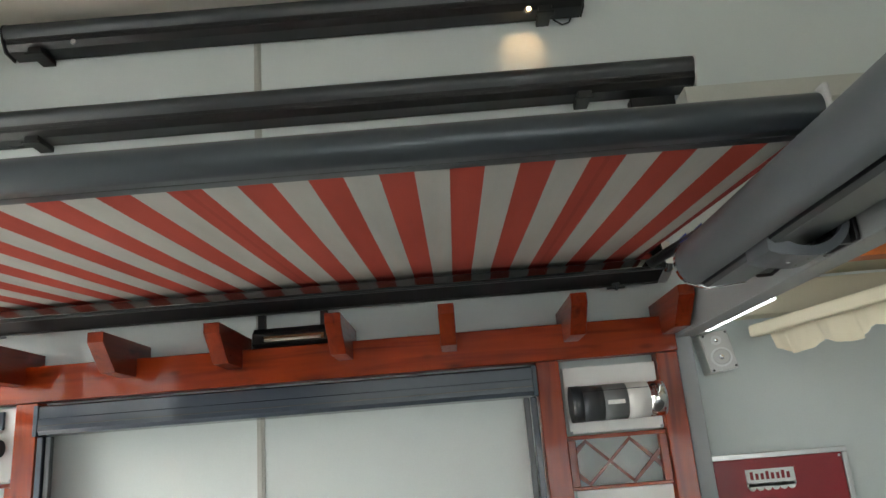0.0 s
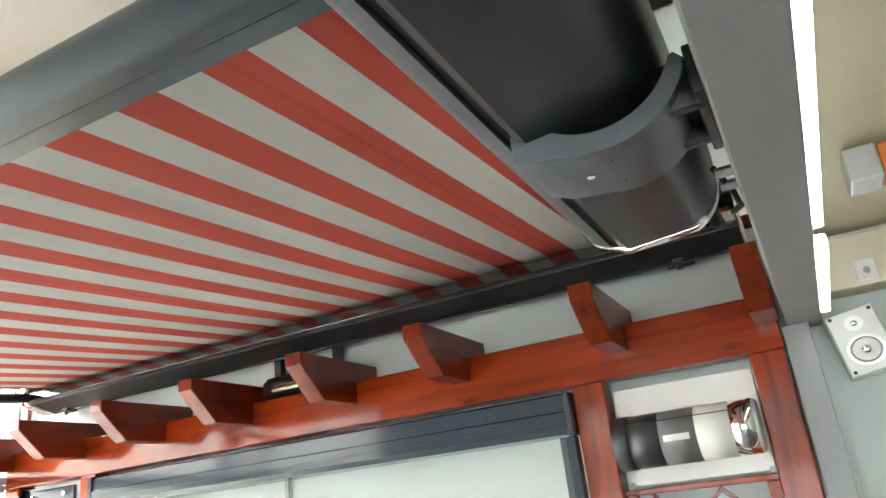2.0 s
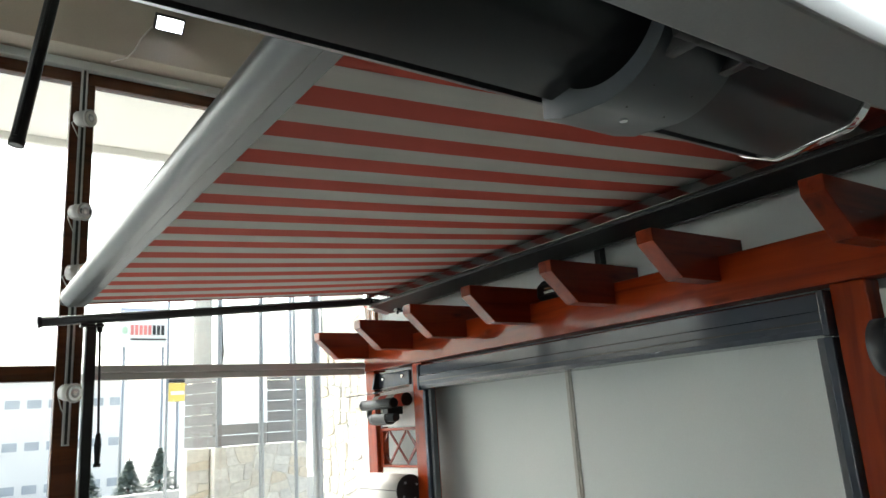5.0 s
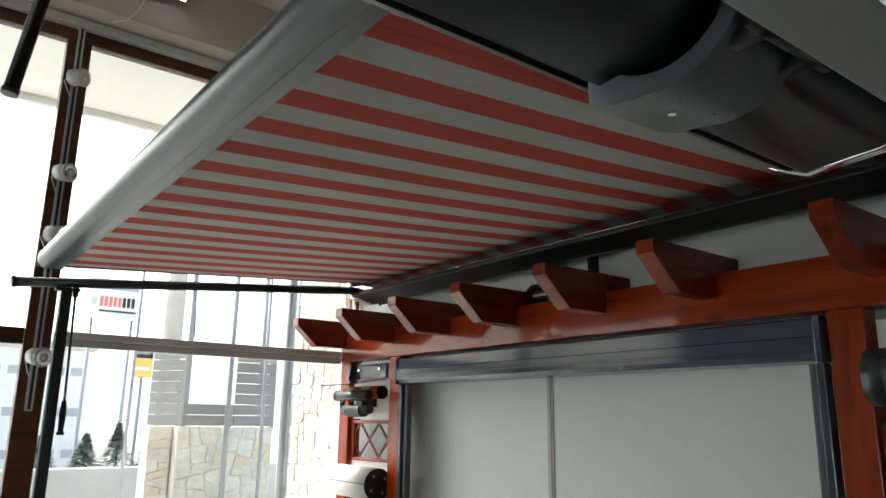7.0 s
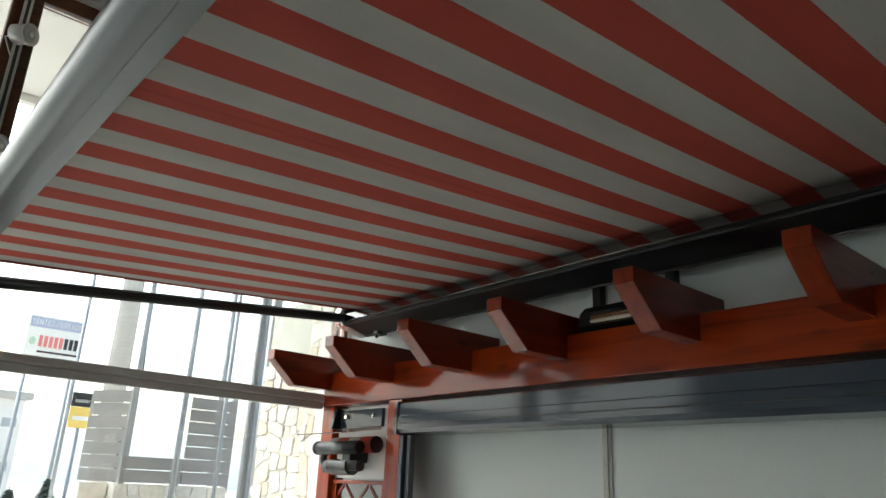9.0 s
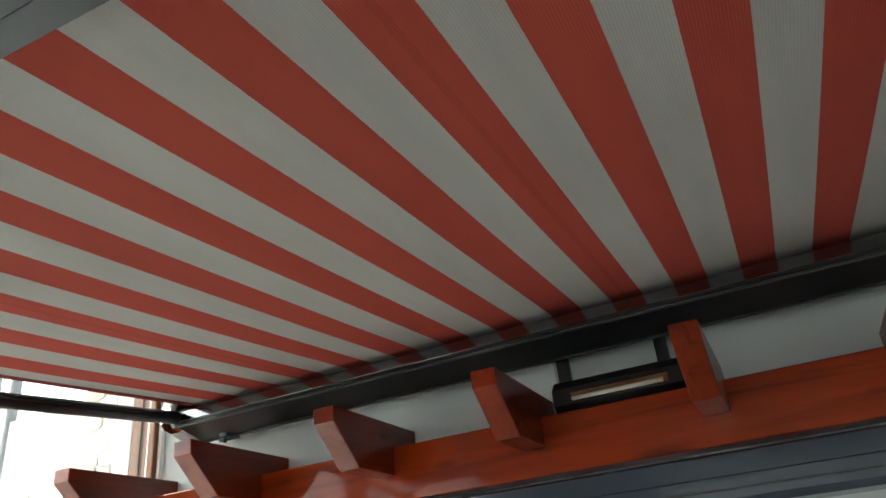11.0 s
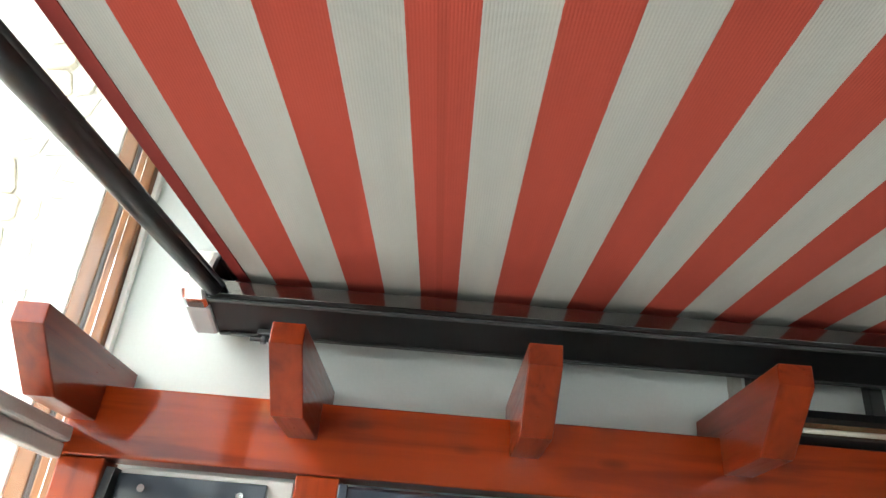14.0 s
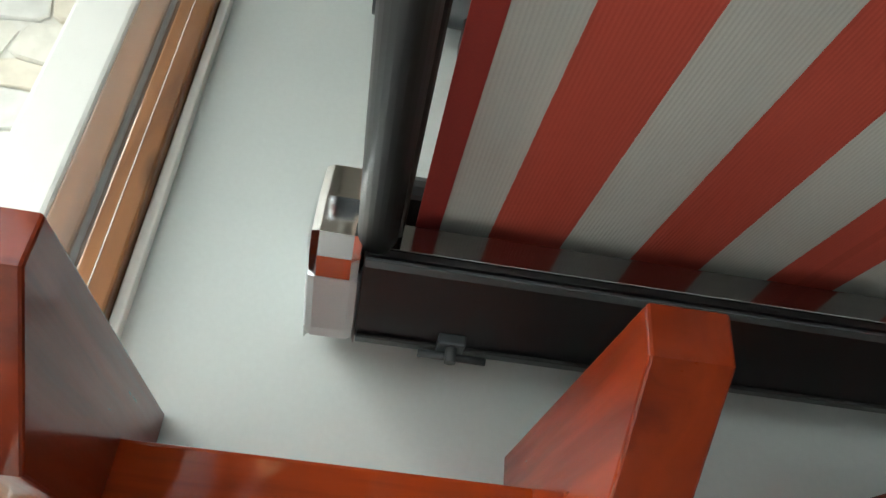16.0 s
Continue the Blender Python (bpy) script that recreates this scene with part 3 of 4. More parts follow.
# ---- grey pillar and beam at the east end ----
solid("pillar", bm_box(4.575, 4.672, -0.16, -0.001, 0, 2.385, 0.004), BEAMGREY, "grey steel pillar against the wall", "pillar", kind="structure")

side_beam = thing("side_beam", (4.7, -2.5, 2.4), "grey steel beam with a white light strip on its edge", "beam")
part("beam", bm_box(4.598, 4.718, -6.0, -0.002, 2.387, 2.62, 0.006), BEAMGREY, side_beam)
for y0, y1 in ((-1.17, -0.27), (-2.6, -1.23), (-4.1, -2.66)):
    up = 0.0 if y1 > -1 else 0.042
    strip = part("light_strip", bm_box(4.720, 4.750, y0, y1, 2.388 + up, 2.425 + up, 0.006), LEDWHITE, side_beam, "white glowing light tube")
    part("strip_cap", bm_box(4.719, 4.752, y1 + 0.001, y1 + 0.025, 2.386 + up, 2.427 + up, 0.004), WHITEPLASTIC, strip)

# second cassette awning under the beam, seen from its closed side
SB = thing("side_awning", (4.5, -3.0, 2.4), "closed dark grey cassette awning mounted on the grey beam", "awning")
SY0, SY1 = -5.6, -1.50
front_p = [(4.392, 2.598)] + arc(4.42, 2.50, 0.10, 0.105, 112, 240, 16) + [(4.392, 2.40)]
part("front_profile", bm_prism(front_p, "y", SY0, SY1), GREYCOAT, SB, "grey rounded front profile")
body_p = [(4.412, 2.60), (4.412, 2.398), (4.43, 2.386)] + arc(4.52, 2.50, 0.13, 0.118, -60, 0, 7) + [(4.652, 2.60)]
part("body", bm_prism(body_p, "y", SY0, SY1), BODYCOAT, SB, "charcoal cassette body")
part("slot", bm_box(4.393, 4.411, SY0, SY1 + 0.004, 2.41, 2.60, 0), BLACK, SB)
end_p = [(4.392, 2.605)] + arc(4.42, 2.50, 0.104, 0.109, 112, 235, 16) + [(4.43, 2.381)] + arc(4.52, 2.50, 0.135, 0.123, -60, 0, 7) + [(4.657, 2.605)]
part("end_cap", bm_prism(end_p, "y", SY1 + 0.001, SY1 + 0.028, bev=0.004), CHROME, SB, "chrome end cap")
cover_p = [(4.404, 2.432), (4.404, 2.362), (4.45, 2.344)] + arc(4.545, 2.475, 0.145, 0.140, 252, 345, 12) + [(4.672, 2.455)] + arc(4.545, 2.480, 0.122, 0.112, 345, 225, 14)
cover = part("motor_cover", bm_prism(cover_p, "y", -2.16, -1.98, bev=0.004), COVERGREY, SB, "grey curved bracket cover with vents")
for y in (-2.125, -1.995):
    part("bracket_arm", bm_box(4.630, 4.699, y - 0.012, y + 0.012, 2.372, 2.45, 0.003), CHARCOAL, SB, "dark bracket arm to the beam")
part("bracket_web", bm_box(4.640, 4.690, -2.110, -2.010, 2.40, 2.45, 0.002), BLACK, SB)
part("bracket_flange", bm_box(4.684, 4.6995, -2.17, -1.95, 2.372, 2.452, 0.003), CHARCOAL, SB)
for y in (-1.70, -1.62, -2.52, -3.1):
    part("mounting_bolt", bm_tube((4.664, y, 2.43), (4.699, y, 2.43), 0.012, 8), STEELPIPE, SB, "steel mounting bolt")
part("supply_cable", bm_path([(4.66, -1.66, 2.46), (4.685, -1.60, 2.42), (4.69, -1.52, 2.415), (4.67, -1.44, 2.43), (4.69, -1.36, 2.47)], 0.007, 8), BLACK, SB, "black supply cable")
part("sticker", bm_box(4.4335, 4.437, -2.15, -2.07, 2.366, 2.405, 0), WHITEPLASTIC, cover, "small white sticker")
for k in range(9):
    for yy in (-2.025, -2.115):
        part("vent_dot", bm_tube((4.49 + 0.014 * k, yy, 2.352), (4.49 + 0.014 * k, yy, 2.3345 + 0.003 * abs(k - 4)), 0.0022, 6), BLACK, cover)
part("screw", bm_tube((4.50, -2.07, 2.345), (4.50, -2.07, 2.337), 0.007, 10), CHROME, cover)
for o in SB.children_recursive:
    if o.data:
        for v in o.data.vertices:
            v.co.x -= 0.102
            v.co.z += 0.018
        for f in o.data.polygons:
            f.use_smooth = len(f.vertices) == 4
        o.data.set_sharp_from_angle(angle=radians(32))
# ---- sample boards between the pergola posts ----
def sample_board(x0, x1, z0, z1, label):
    b = thing("sample_board", ((x0 + x1) / 2, -0.14, z0), label, "display board", "sample boards")
    part("panel", bm_box(x0, x1, -0.150, -0.138, z0, z1, 0.002), WHITEBOARD, b)
    for x in (x0 + 0.012, x1 - 0.012):
        part("clip", bm_box(x - 0.008, x + 0.008, -0.156, -0.1505, z0 - 0.006, z0 + 0.014, 0.002), STEELPIPE, b, "small steel clip")
    return b


sample_board(0.154, 0.700, 1.872, 2.284, "white board carrying awning profile samples")
sample_board(0.154, 0.700, 1.15, 1.575, "white board carrying a rounded cassette sample")
sample_board(3.894, 4.434, 1.882, 2.256, "white board carrying a cylindrical cassette sample")
sample_board(3.894, 4.434, 1.15, 1.572, "plain white lower sample board")


def lattice(x0, x1, z0, z1):
    t = thing("lattice_panel", ((x0 + x1) / 2, -0.13, z0), "red-brown diagonal timber lattice panel between posts", "lattice", "lattice panels")
    for a, b, c, d in ((x0, x1, z1 - 0.022, z1), (x0, x1, z0, z0 + 0.018), (x0, x0 + 0.045, z0 + 0.019, z1 - 0.023), (x1 - 0.045, x1, z0 + 0.019, z1 - 0.023)):
        part("frame_rail", bm_box(a, b, -0.165, -0.120, c, d, 0.003), WOODX if b - a > 0.2 else WOODZ, t)
    ax, bx, az, bz = x0 + 0.046, x1 - 0.046, z0 + 0.019, z1 - 0.023
    step = 0.25
    for way in (1, -1):
        k = ax - (bz - az) + 0.06
        while k < bx:
            # a slat from (k, az) to (k + height, bz), clipped to the frame
            s0, s1 = max(k, ax), min(k + (bz - az), bx)
            if s1 - s0 > 0.03:
                pz0, pz1 = az + (s0 - k), az + (s1 - k)
                if way < 0:
                    pz0, pz1 = bz - (s0 - k), bz - (s1 - k)
                yy = -0.148 if way > 0 else -0.138
                h = 0.019
                prof = [(s0, pz0 - h), (s1, pz1 - h), (s1, pz1 + h), (s0, pz0 + h)]
                prof = [(px, min(max(pz, az - 0.002), bz + 0.002)) for px, pz in prof]
                part("slat", bm_prism(prof, "y", yy - 0.0045, yy + 0.0045), WOODDARK, t)
            k += step
    return t


lattice(0.152, 0.708, 1.578, 1.862)
lattice(3.874, 4.438, 1.575, 1.870)

# profile samples on the west board
smp = thing("profile_samples", (0.4, -0.2, 2.0), "cut awning profiles with striped cloth on a white board", "awning sample")
part("mount_plate", bm_box(0.225, 0.660, -0.175, -0.1515, 2.170, 2.275, 0.003), BLINDGREY, smp, "blue-grey mounting plate")
part("fin", bm_prism([(-0.152, 2.285), (-0.152, 2.165), (-0.23, 2.165), (-0.20, 2.285)], "x", 0.196, 0.222), CHARCOAL, smp)
for x in (0.305, 0.590):
    part("bolt", bm_tube((x, -0.176, 2.235), (x, -0.192, 2.235), 0.011, 12), CHROME, smp, "chrome bolt")
bm = bm_prism([(-0.178, 2.160), (-0.430, 2.118), (-0.430, 2.112), (-0.178, 2.154)], "x", 0.160, 0.655)
part("acrylic_sheet", bm, ACRYLIC, smp, "clear acrylic cover sheet")
part("sheet_arm", bm_prism([(-0.176, 2.172), (-0.40, 2.134), (-0.40, 2.122), (-0.176, 2.150)], "x", 0.658, 0.664), WHITEPLASTIC, smp)
part("roller_tube", bm_tube((0.250, -0.215, 2.065), (0.680, -0.215, 2.065), 0.046, 24), CLOTH, smp, "cloth roller with striped cloth")
part("roller_end", bm_tube((0.6805, -0.215, 2.065), (0.684, -0.215, 2.065), 0.047, 24), BLACK, smp)
part("front_profile", bm_tube((0.215, -0.300, 2.045), (0.640, -0.300, 2.045), 0.037, 24), ANTHRACITE, smp, "dark tubular front profile")
part("profile_end", bm_tube((0.6405, -0.300, 2.045), (0.644, -0.300, 2.045), 0.031, 20), BLACK, smp)
part("profile_groove", bm_tube((0.22, -0.334, 2.030), (0.636, -0.334, 2.030), 0.004, 8), BLACK, smp)
part("profile_cap", bm_tube((0.196, -0.300, 2.045), (0.2145, -0.300, 2.045), 0.040, 24), GREYCOAT, smp)
elbow = [(0.30 - 0.055 * math.sin(a), -0.285, 1.985 + 0.045 * math.cos(a)) for a in [math.pi * k / 10 for k in range(11)]]
part("elbow", bm_path(elbow, 0.022, 12), ANTHRACITE, smp, "bent dark arm")
part("arm_tube", bm_tube((0.30, -0.285, 1.940), (0.42, -0.285, 1.940), 0.040, 20), ANTHRACITE, smp)
part("arm_tube", bm_tube((0.421, -0.285, 1.945), (0.640, -0.285, 1.945), 0.030, 20), ANTHRACITE, smp)
part("arm_shell", bm_prism(arc(-0.285, 1.945, 0.052, 0.052, 150, 330, 10) + arc(-0.285, 1.945, 0.044, 0.044, 330, 150, 10), "x", 0.36, 0.56), CHARCOAL, smp)
part("bracket", bm_box(0.44, 0.52, -0.28, -0.152, 1.965, 2.030, 0.004), BLACK, smp)

smp.location.x -= 0.03
smp.location.z -= 0.008

rnd = thing("cassette_sample", (0.45, -0.25, 1.35), "rounded pale grey cassette sample with a black end", "awning sample")
part("shell", bm_tube((0.21, -0.262, 1.470), (0.735, -0.262, 1.470), 0.108, 36), WHITEPLASTIC, rnd)
part("seam", bm_box(0.213, 0.732, -0.372, -0.3695, 1.476, 1.480, 0), BLACK, rnd)
part("end_disc", bm_tube((0.7355, -0.262, 1.470), (0.741, -0.262, 1.470), 0.107, 36), BLACK, rnd, "black end disc with bolts")
for a in range(4):
    part("bolt", bm_tube((0.741, -0.262 + 0.065 * math.cos(a * 1.57 + 0.6), 1.470 + 0.065 * math.sin(a * 1.57 + 0.6)), (0.747, -0.262 + 0.065 * math.cos(a * 1.57 + 0.6), 1.470 + 0.065 * math.sin(a * 1.57 + 0.6)), 0.009, 8), STEELPIPE, rnd)

rnd.location.x -= 0.03
rnd.location.z -= 0.03

# cylindrical sample on the east board
cyl = thing("cassette_sample", (4.18, -0.24, 2.06), "cylindrical cassette sample in black, grey, white and chrome", "awning sample")
for x0, x1, r, m, lab in ((3.905, 3.964, 0.101, ANTHRACITE, "black end section"), (3.965, 4.080, 0.099, ANTHRACITE, "black section"), (4.081, 4.212, 0.099, MIDGREY, "mid grey section"),
                          (4.213, 4.335, 0.099, WHITEPLASTIC, "white section"), (4.336, 4.415, 0.100, CHROME, "chrome end section")):
    part("section", bm_tube((x0, -0.252, 2.040), (x1, -0.252, 2.040), r, 40), m, cyl, lab)
part("end_disc", bm_tube((4.4155, -0.252, 2.040), (4.428, -0.252, 2.040), 0.098, 40, r2=0.090), CAPGREY, cyl, "pale end disc")
part("seam", bm_box(3.91, 4.335, -0.3305, -0.326, 2.100, 2.1035, 0), BLACK, cyl)
part("label_bar", bm_box(4.095, 4.190, -0.3525, -0.3505, 2.022, 2.045, 0), WHITEPLASTIC, cyl, "pale label bar")

# ---- speaker and sign on the east part of the back wall ----
spk = thing("speaker", (4.80, -0.07, 2.31), "small silver bookshelf speaker mounted on the wall", "speaker")
part("cabinet", bm_box(4.732, 4.872, -0.145, -0.004, 2.205, 2.425, 0.008), WHITEPLASTIC, spk, "cream speaker cabinet")
part("baffle", bm_box(4.734, 4.870, -0.153, -0.1455, 2.207, 2.423, 0.003), SILVER, spk, "silver front baffle")
woofer = part("woofer_ring", bm_tube((4.802, -0.1535, 2.282), (4.802, -0.158, 2.282), 0.053, 28), ALU, spk)
part("woofer_cone", bm_tube((4.802, -0.1585, 2.282), (4.802, -0.1605, 2.282), 0.043, 28, r2=0.036), SILVER, woofer, "pale woofer cone")
part("dust_cap", bm_ball((4.802, -0.160, 2.282), 0.015, squash=(1, 0.6, 1)), CHROME, woofer)
tweeter = part("tweeter_ring", bm_tube((4.802, -0.1535, 2.376), (4.802, -0.157, 2.376), 0.026, 24), ALU, spk)
part("tweeter_dome", bm_ball((4.802, -0.157, 2.376), 0.011, squash=(1, 0.6, 1)), CHROME, tweeter)
for x in (4.746, 4.858):
    for z in (2.220, 2.410):
        part("screw", bm_tube((x, -0.1532, z), (x, -0.156, z), 0.006, 8), BLACK, spk)
spk.location = (4.822, -0.07, 2.278)
spk.scale = (1.2, 1.0, 1.06)
spk.rotation_euler = (0, radians(-9), 0)

sign = thing("brand_sign", (5.0, -0.03, 1.1), "dark red sign board in a grey aluminium frame", "sign")
part("board", bm_box(4.635, 5.435, -0.032, -0.012, 1.10, 1.735, 0.002), REDBOARD, sign)
for a, b, c, d in ((4.603, 5.466, 1.736, 1.766), (4.603, 5.466, 1.07, 1.099), (4.603, 4.634, 1.10, 1.735), (5.436, 5.466, 1.10, 1.735)):
    part("frame_bar", bm_box(a, b, -0.042, -0.004, c, d, 0.003), ALU, sign)
bm = bm_box(4.865, 5.145, -0.036, -0.0325, 1.580, 1.675, 0)
for k in range(6):
    bm_tube((4.892 + 0.045 * k, -0.036, 1.580), (4.892 + 0.045 * k, -0.0325, 1.580), 0.0225, 16, bm)
patch = part("logo_patch", bm, WHITEBOARD, sign, "white scalloped logo patch")
for k in range(8):
    part("logo_bar", bm_box(4.888 + 0.030 * k, 4.906 + 0.030 * k, -0.0385, -0.0365, 1.618, 1.652 if k % 3 else 1.662, 0), REDBOARD, patch)
for x in (4.65, 5.42):
    part("rivet", bm_tube((x, -0.0322, 1.718), (x, -0.036, 1.718), 0.008, 10), ALU, sign)

sign.location.x += 0.022
sign.location.z -= 0.07

# ---- neighbouring cream awning beyond the grey beam ----
def lean(bm, k=0.22, y0=-0.25):
    for v in bm.verts:
        v.co.x += k * (y0 - v.co.y)
    return bm


cream = thing("cream_awning", (5.3, -1.2, 2.3), "cream awning with a soft pleated valance beyond the beam", "awning")
part("front_bar", lean(bm_box(4.93, 4.995, -4.0, -0.25, 2.315, 2.385, 0.014)), CREAMCLOTH, cream)
bm = bmesh.new()
top, bot = [], []
for i in range(161):
    y = -0.32 - 3.6 * i / 160
    wave = 0.022 * math.sin(i * 0.55) + 0.008 * math.sin(i * 1.7)
    top.append(bm.verts.new((5.00 + 0.22 * (-0.25 - y) + 0.3 * wave, y, 2.35)))
    bot.append(bm.verts.new((5.03 + 0.22 * (-0.25 - y) + wave, y, 2.235 - 0.05 * abs(math.sin(i * 0.19)))))
for i in range(160):
    bm.faces.new((top[i], top[i + 1], bot[i + 1], bot[i])).smooth = True
part("valance", bm, CREAMCLOTH, cream, "cream pleated cloth valance")
bm = bmesh.new()
q = [bm.verts.new(p) for p in ((4.73, -0.06, 2.69), (7.4, -0.06, 2.69), (7.4, -4.0, 2.74), (4.73, -4.0, 2.74))]
bm.faces.new(q)
bmesh.ops.solidify(bm, geom=bm.faces[:], thickness=0.003)
part("cloth", bm, CREAMCLOTH, cream, "taut cream awning cloth")
part("wall_profile", bm_box(4.70, 7.4, -0.16, -0.002, 2.455, 2.655, 0.008), CREAMCLOTH, cream)
part("hook_plate", bm_box(4.83, 4.90, -0.168, -0.161, 2.47, 2.55, 0.003), WHITEPLASTIC, cream)
part("hook", bm_tube((4.865, -0.169, 2.505), (4.865, -0.185, 2.505), 0.012, 12), STEELPIPE, cream)
cream.location.x += 0.04
cream.location.z += 0.02
slat = thing("wooden_crossbar", (5.2, -0.9, 2.66), "orange stained crossbar with a grey end cap", "beam")
part("bar", bm_box(4.945, 6.4, -0.98, -0.86, 2.60, 2.69, 0.006), ORANGE, slat)
part("end_cap", bm_box(4.86, 4.944, -0.985, -0.855, 2.595, 2.695, 0.006), SILVER, slat, "pale grey end cap")

# ---- closed awnings high on the wall ----
def wall_awning(name, x0, x1, z0, label, brackets):
    t = thing(name, ((x0 + x1) / 2, -0.1, z0), label, "awning", "closed wall awnings")
    roof = [(-0.03, z0 + 0.205)] + arc(-0.150, z0 + 0.145, 0.066, 0.062, 100, 215, 9) + [(-0.190, z0 + 0.085), (-0.03, z0 + 0.085)]
    ob = part("front_tube", bm_prism(roof, "x", x0, x1), ANTHRACITE, t, "dark grey rounded front profile")
    for f in ob.data.polygons:
        f.use_smooth = len(f.vertices) == 4
    ob.data.set_sharp_from_angle(angle=radians(35))
    part("lower_shell", bm_prism([(-0.03, z0 + 0.082), (-0.196, z0 + 0.082), (-0.190, z0 + 0.040), (-0.150, z0 + 0.006), (-0.03, z0)], "x", x0 + 0.02, x1 - 0.004), CHARCOAL, t)
    part("shell_line", bm_box(x0 + 0.02, x1 - 0.01, -0.1985, -0.1955, z0 + 0.058, z0 + 0.061, 0), BLACK, t)
    for a, b in ((x0 - 0.012, x0 - 0.001), (x1 + 0.001, x1 + 0.012)):
        part("end_cap", bm_prism([(-0.03, z0 + 0.208)] + arc(-0.150, z0 + 0.145, 0.069, 0.065, 100, 215, 9) + [(-0.196, z0 + 0.07), (-0.15, z0 + 0.004), (-0.03, z0 - 0.002)], "x", a, b), ALU if x0 < 0.3 else BLACK, t)
    for bx in brackets:
        bra = part("bracket", bm_box(bx - 0.045, bx + 0.045, -0.20, -0.001, z0 - 0.035, z0 + 0.004, 0.004), BLACK, t, "black wall bracket")
        part("bracket_lip", bm_box(bx - 0.06, bx + 0.06, -0.205, -0.15, z0 - 0.052, z0 - 0.036, 0.004), BLACK, bra)
    return t


c2 = wall_awning("wall_awning", 0.100, 4.980, 4.005, "long closed dark grey cassette awning high on the wall", (0.67, 4.25))
part("crank_eye", bm_path([(0.16 + 0.016 * math.cos(a), -0.17, 3.962 + 0.035 * math.sin(a)) for a in [2 * math.pi * k / 14 for k in range(15)]], 0.006, 8), BLACK, c2, "black crank eyelet")
part("cable", bm_path([(0.46, -0.10, 3.992), (0.51, -0.10, 3.977), (0.57, -0.11, 3.980), (0.63, -0.12, 3.997)], 0.006, 8), BLACK, c2)
c1 = wall_awning("wall_awning", 0.420, 4.330, 4.655, "closed charcoal cassette awning near the ceiling", (0.64, 4.07))
part("badge", bm_tube((0.90, -0.196, 4.675), (0.90, -0.200, 4.675), 0.02, 16), SILVER, c1, "small oval badge")
part("cable", bm_path([(4.14, -0.05, 4.64), (4.20, -0.04, 4.60), (4.25, -0.03, 4.62), (4.29, -0.02, 4.70)], 0.006, 8), BLACK, c1)

lampx = thing("wall_spotlight", (3.96, -0.1, 4.60), "small warm spotlight beside the high awning bracket", "lamp")
part("lamp_body", bm_tube((3.955, -0.215, 4.627), (3.955, -0.19, 4.637), 0.028, 16), BLACK, lampx)
part("bulb", bm_ball((3.955, -0.225, 4.624), 0.014), WARMGLOW, lampx, "warm glowing bulb")
glow = new("wall_spotlight_light", bpy.data.lights.new("wall_spotlight_light", "SPOT"))
glow.data.energy, glow.data.color, glow.data.spot_size, glow.data.spot_blend, glow.data.shadow_soft_size = 3, (1.0, 0.62, 0.32), radians(75), 0.8, 0.02
glow.matrix_world = look((3.95, -0.245, 4.60), (3.92, 0.0, 4.46))


def drop_awning(x0, x1):
    """A small awning with its front bar out from the wall and a scalloped valance."""
    t = thing("small_awning", ((x0 + x1) / 2, -0.5, 3.2), "small awning with a pale striped scalloped valance", "awning", "small awnings")
    front = part("front_bar", bm_tube((x0, -0.88, 3.355), (x1, -0.88, 3.355), 0.031, 24), ANTHRACITE, t, "dark grey front bar")
    for a, b in ((x0 - 0.014, x0 - 0.0005), (x1 + 0.0005, x1 + 0.014)):
        part("bar_cap", bm_tube((a, -0.88, 3.355), (b, -0.88, 3.355), 0.035, 24), CHROME, front, "chrome bar cap")
    part("label_bar", bm_box(x1 - 0.19, x1 - 0.06, -0.9135, -0.909, 3.345, 3.368, 0), WHITEPLASTIC, front)
    bm = bmesh.new()
    n = int((x1 - x0 - 0.1) / 0.005)
    up, lo = [], []
    for i in range(n + 1):
        x = x0 + 0.05 + (x1 - x0 - 0.1) * i / n
        up.append(bm.verts.new((x, -0.872, 3.33)))
        lo.append(bm.verts.new((x, -0.868, 3.225 - 0.03 * abs(math.sin((x - 0.274) * math.pi / 0.25)))))
    for i in range(n):
        bm.faces.new((up[i], up[i + 1], lo[i + 1], lo[i]))
    bmesh.ops.solidify(bm, geom=bm.faces[:], thickness=0.002)
    part("valance", bm, SMALLCLOTH, t, "pale striped scalloped valance")
    bm = bmesh.new()
    q = [bm.verts.new(p) for p in ((x0 + 0.05, -0.86, 3.375), (x1 - 0.05, -0.86, 3.375), (x1 - 0.05, -0.10, 3.60), (x0 + 0.05, -0.10, 3.60))]
    bm.faces.new(q)
    bmesh.ops.solidify(bm, geom=bm.faces[:], thickness=0.002)
    part("cloth", bm, SMALLCLOTH, t)
    part("roller", bm_tube((x0 + 0.02, -0.075, 3.60), (x1 - 0.02, -0.075, 3.60), 0.045, 20), ANTHRACITE, t)
    for x in (x0 + 0.26, x1 - 0.30):
        part("folding_arm", bm_tube((x, -0.06, 3.50), (x, -0.86, 3.345), 0.018, 12), CHARCOAL, t, "dark folding arm")
        part("arm_bracket", bm_box(x - 0.03, x + 0.03, -0.09, -0.002, 3.46, 3.56, 0.004), BLACK, t)


drop_awning(0.288, 1.815)
drop_awning(2.432, 4.05)

duct = solid("wall_duct", bm_box(4.865, ROOM_X1 - 0.01, -0.26, -0.002, 3.80, 3.945, 0.006), SIDEWALL, "grey boxed duct along the wall", "duct", kind="structure")
plate = solid("wall_plate", bm_box(4.565, 4.86, -0.09, -0.002, 3.85, 3.98, 0.005), CHARCOAL, "dark grey end plate on the wall", "plate")

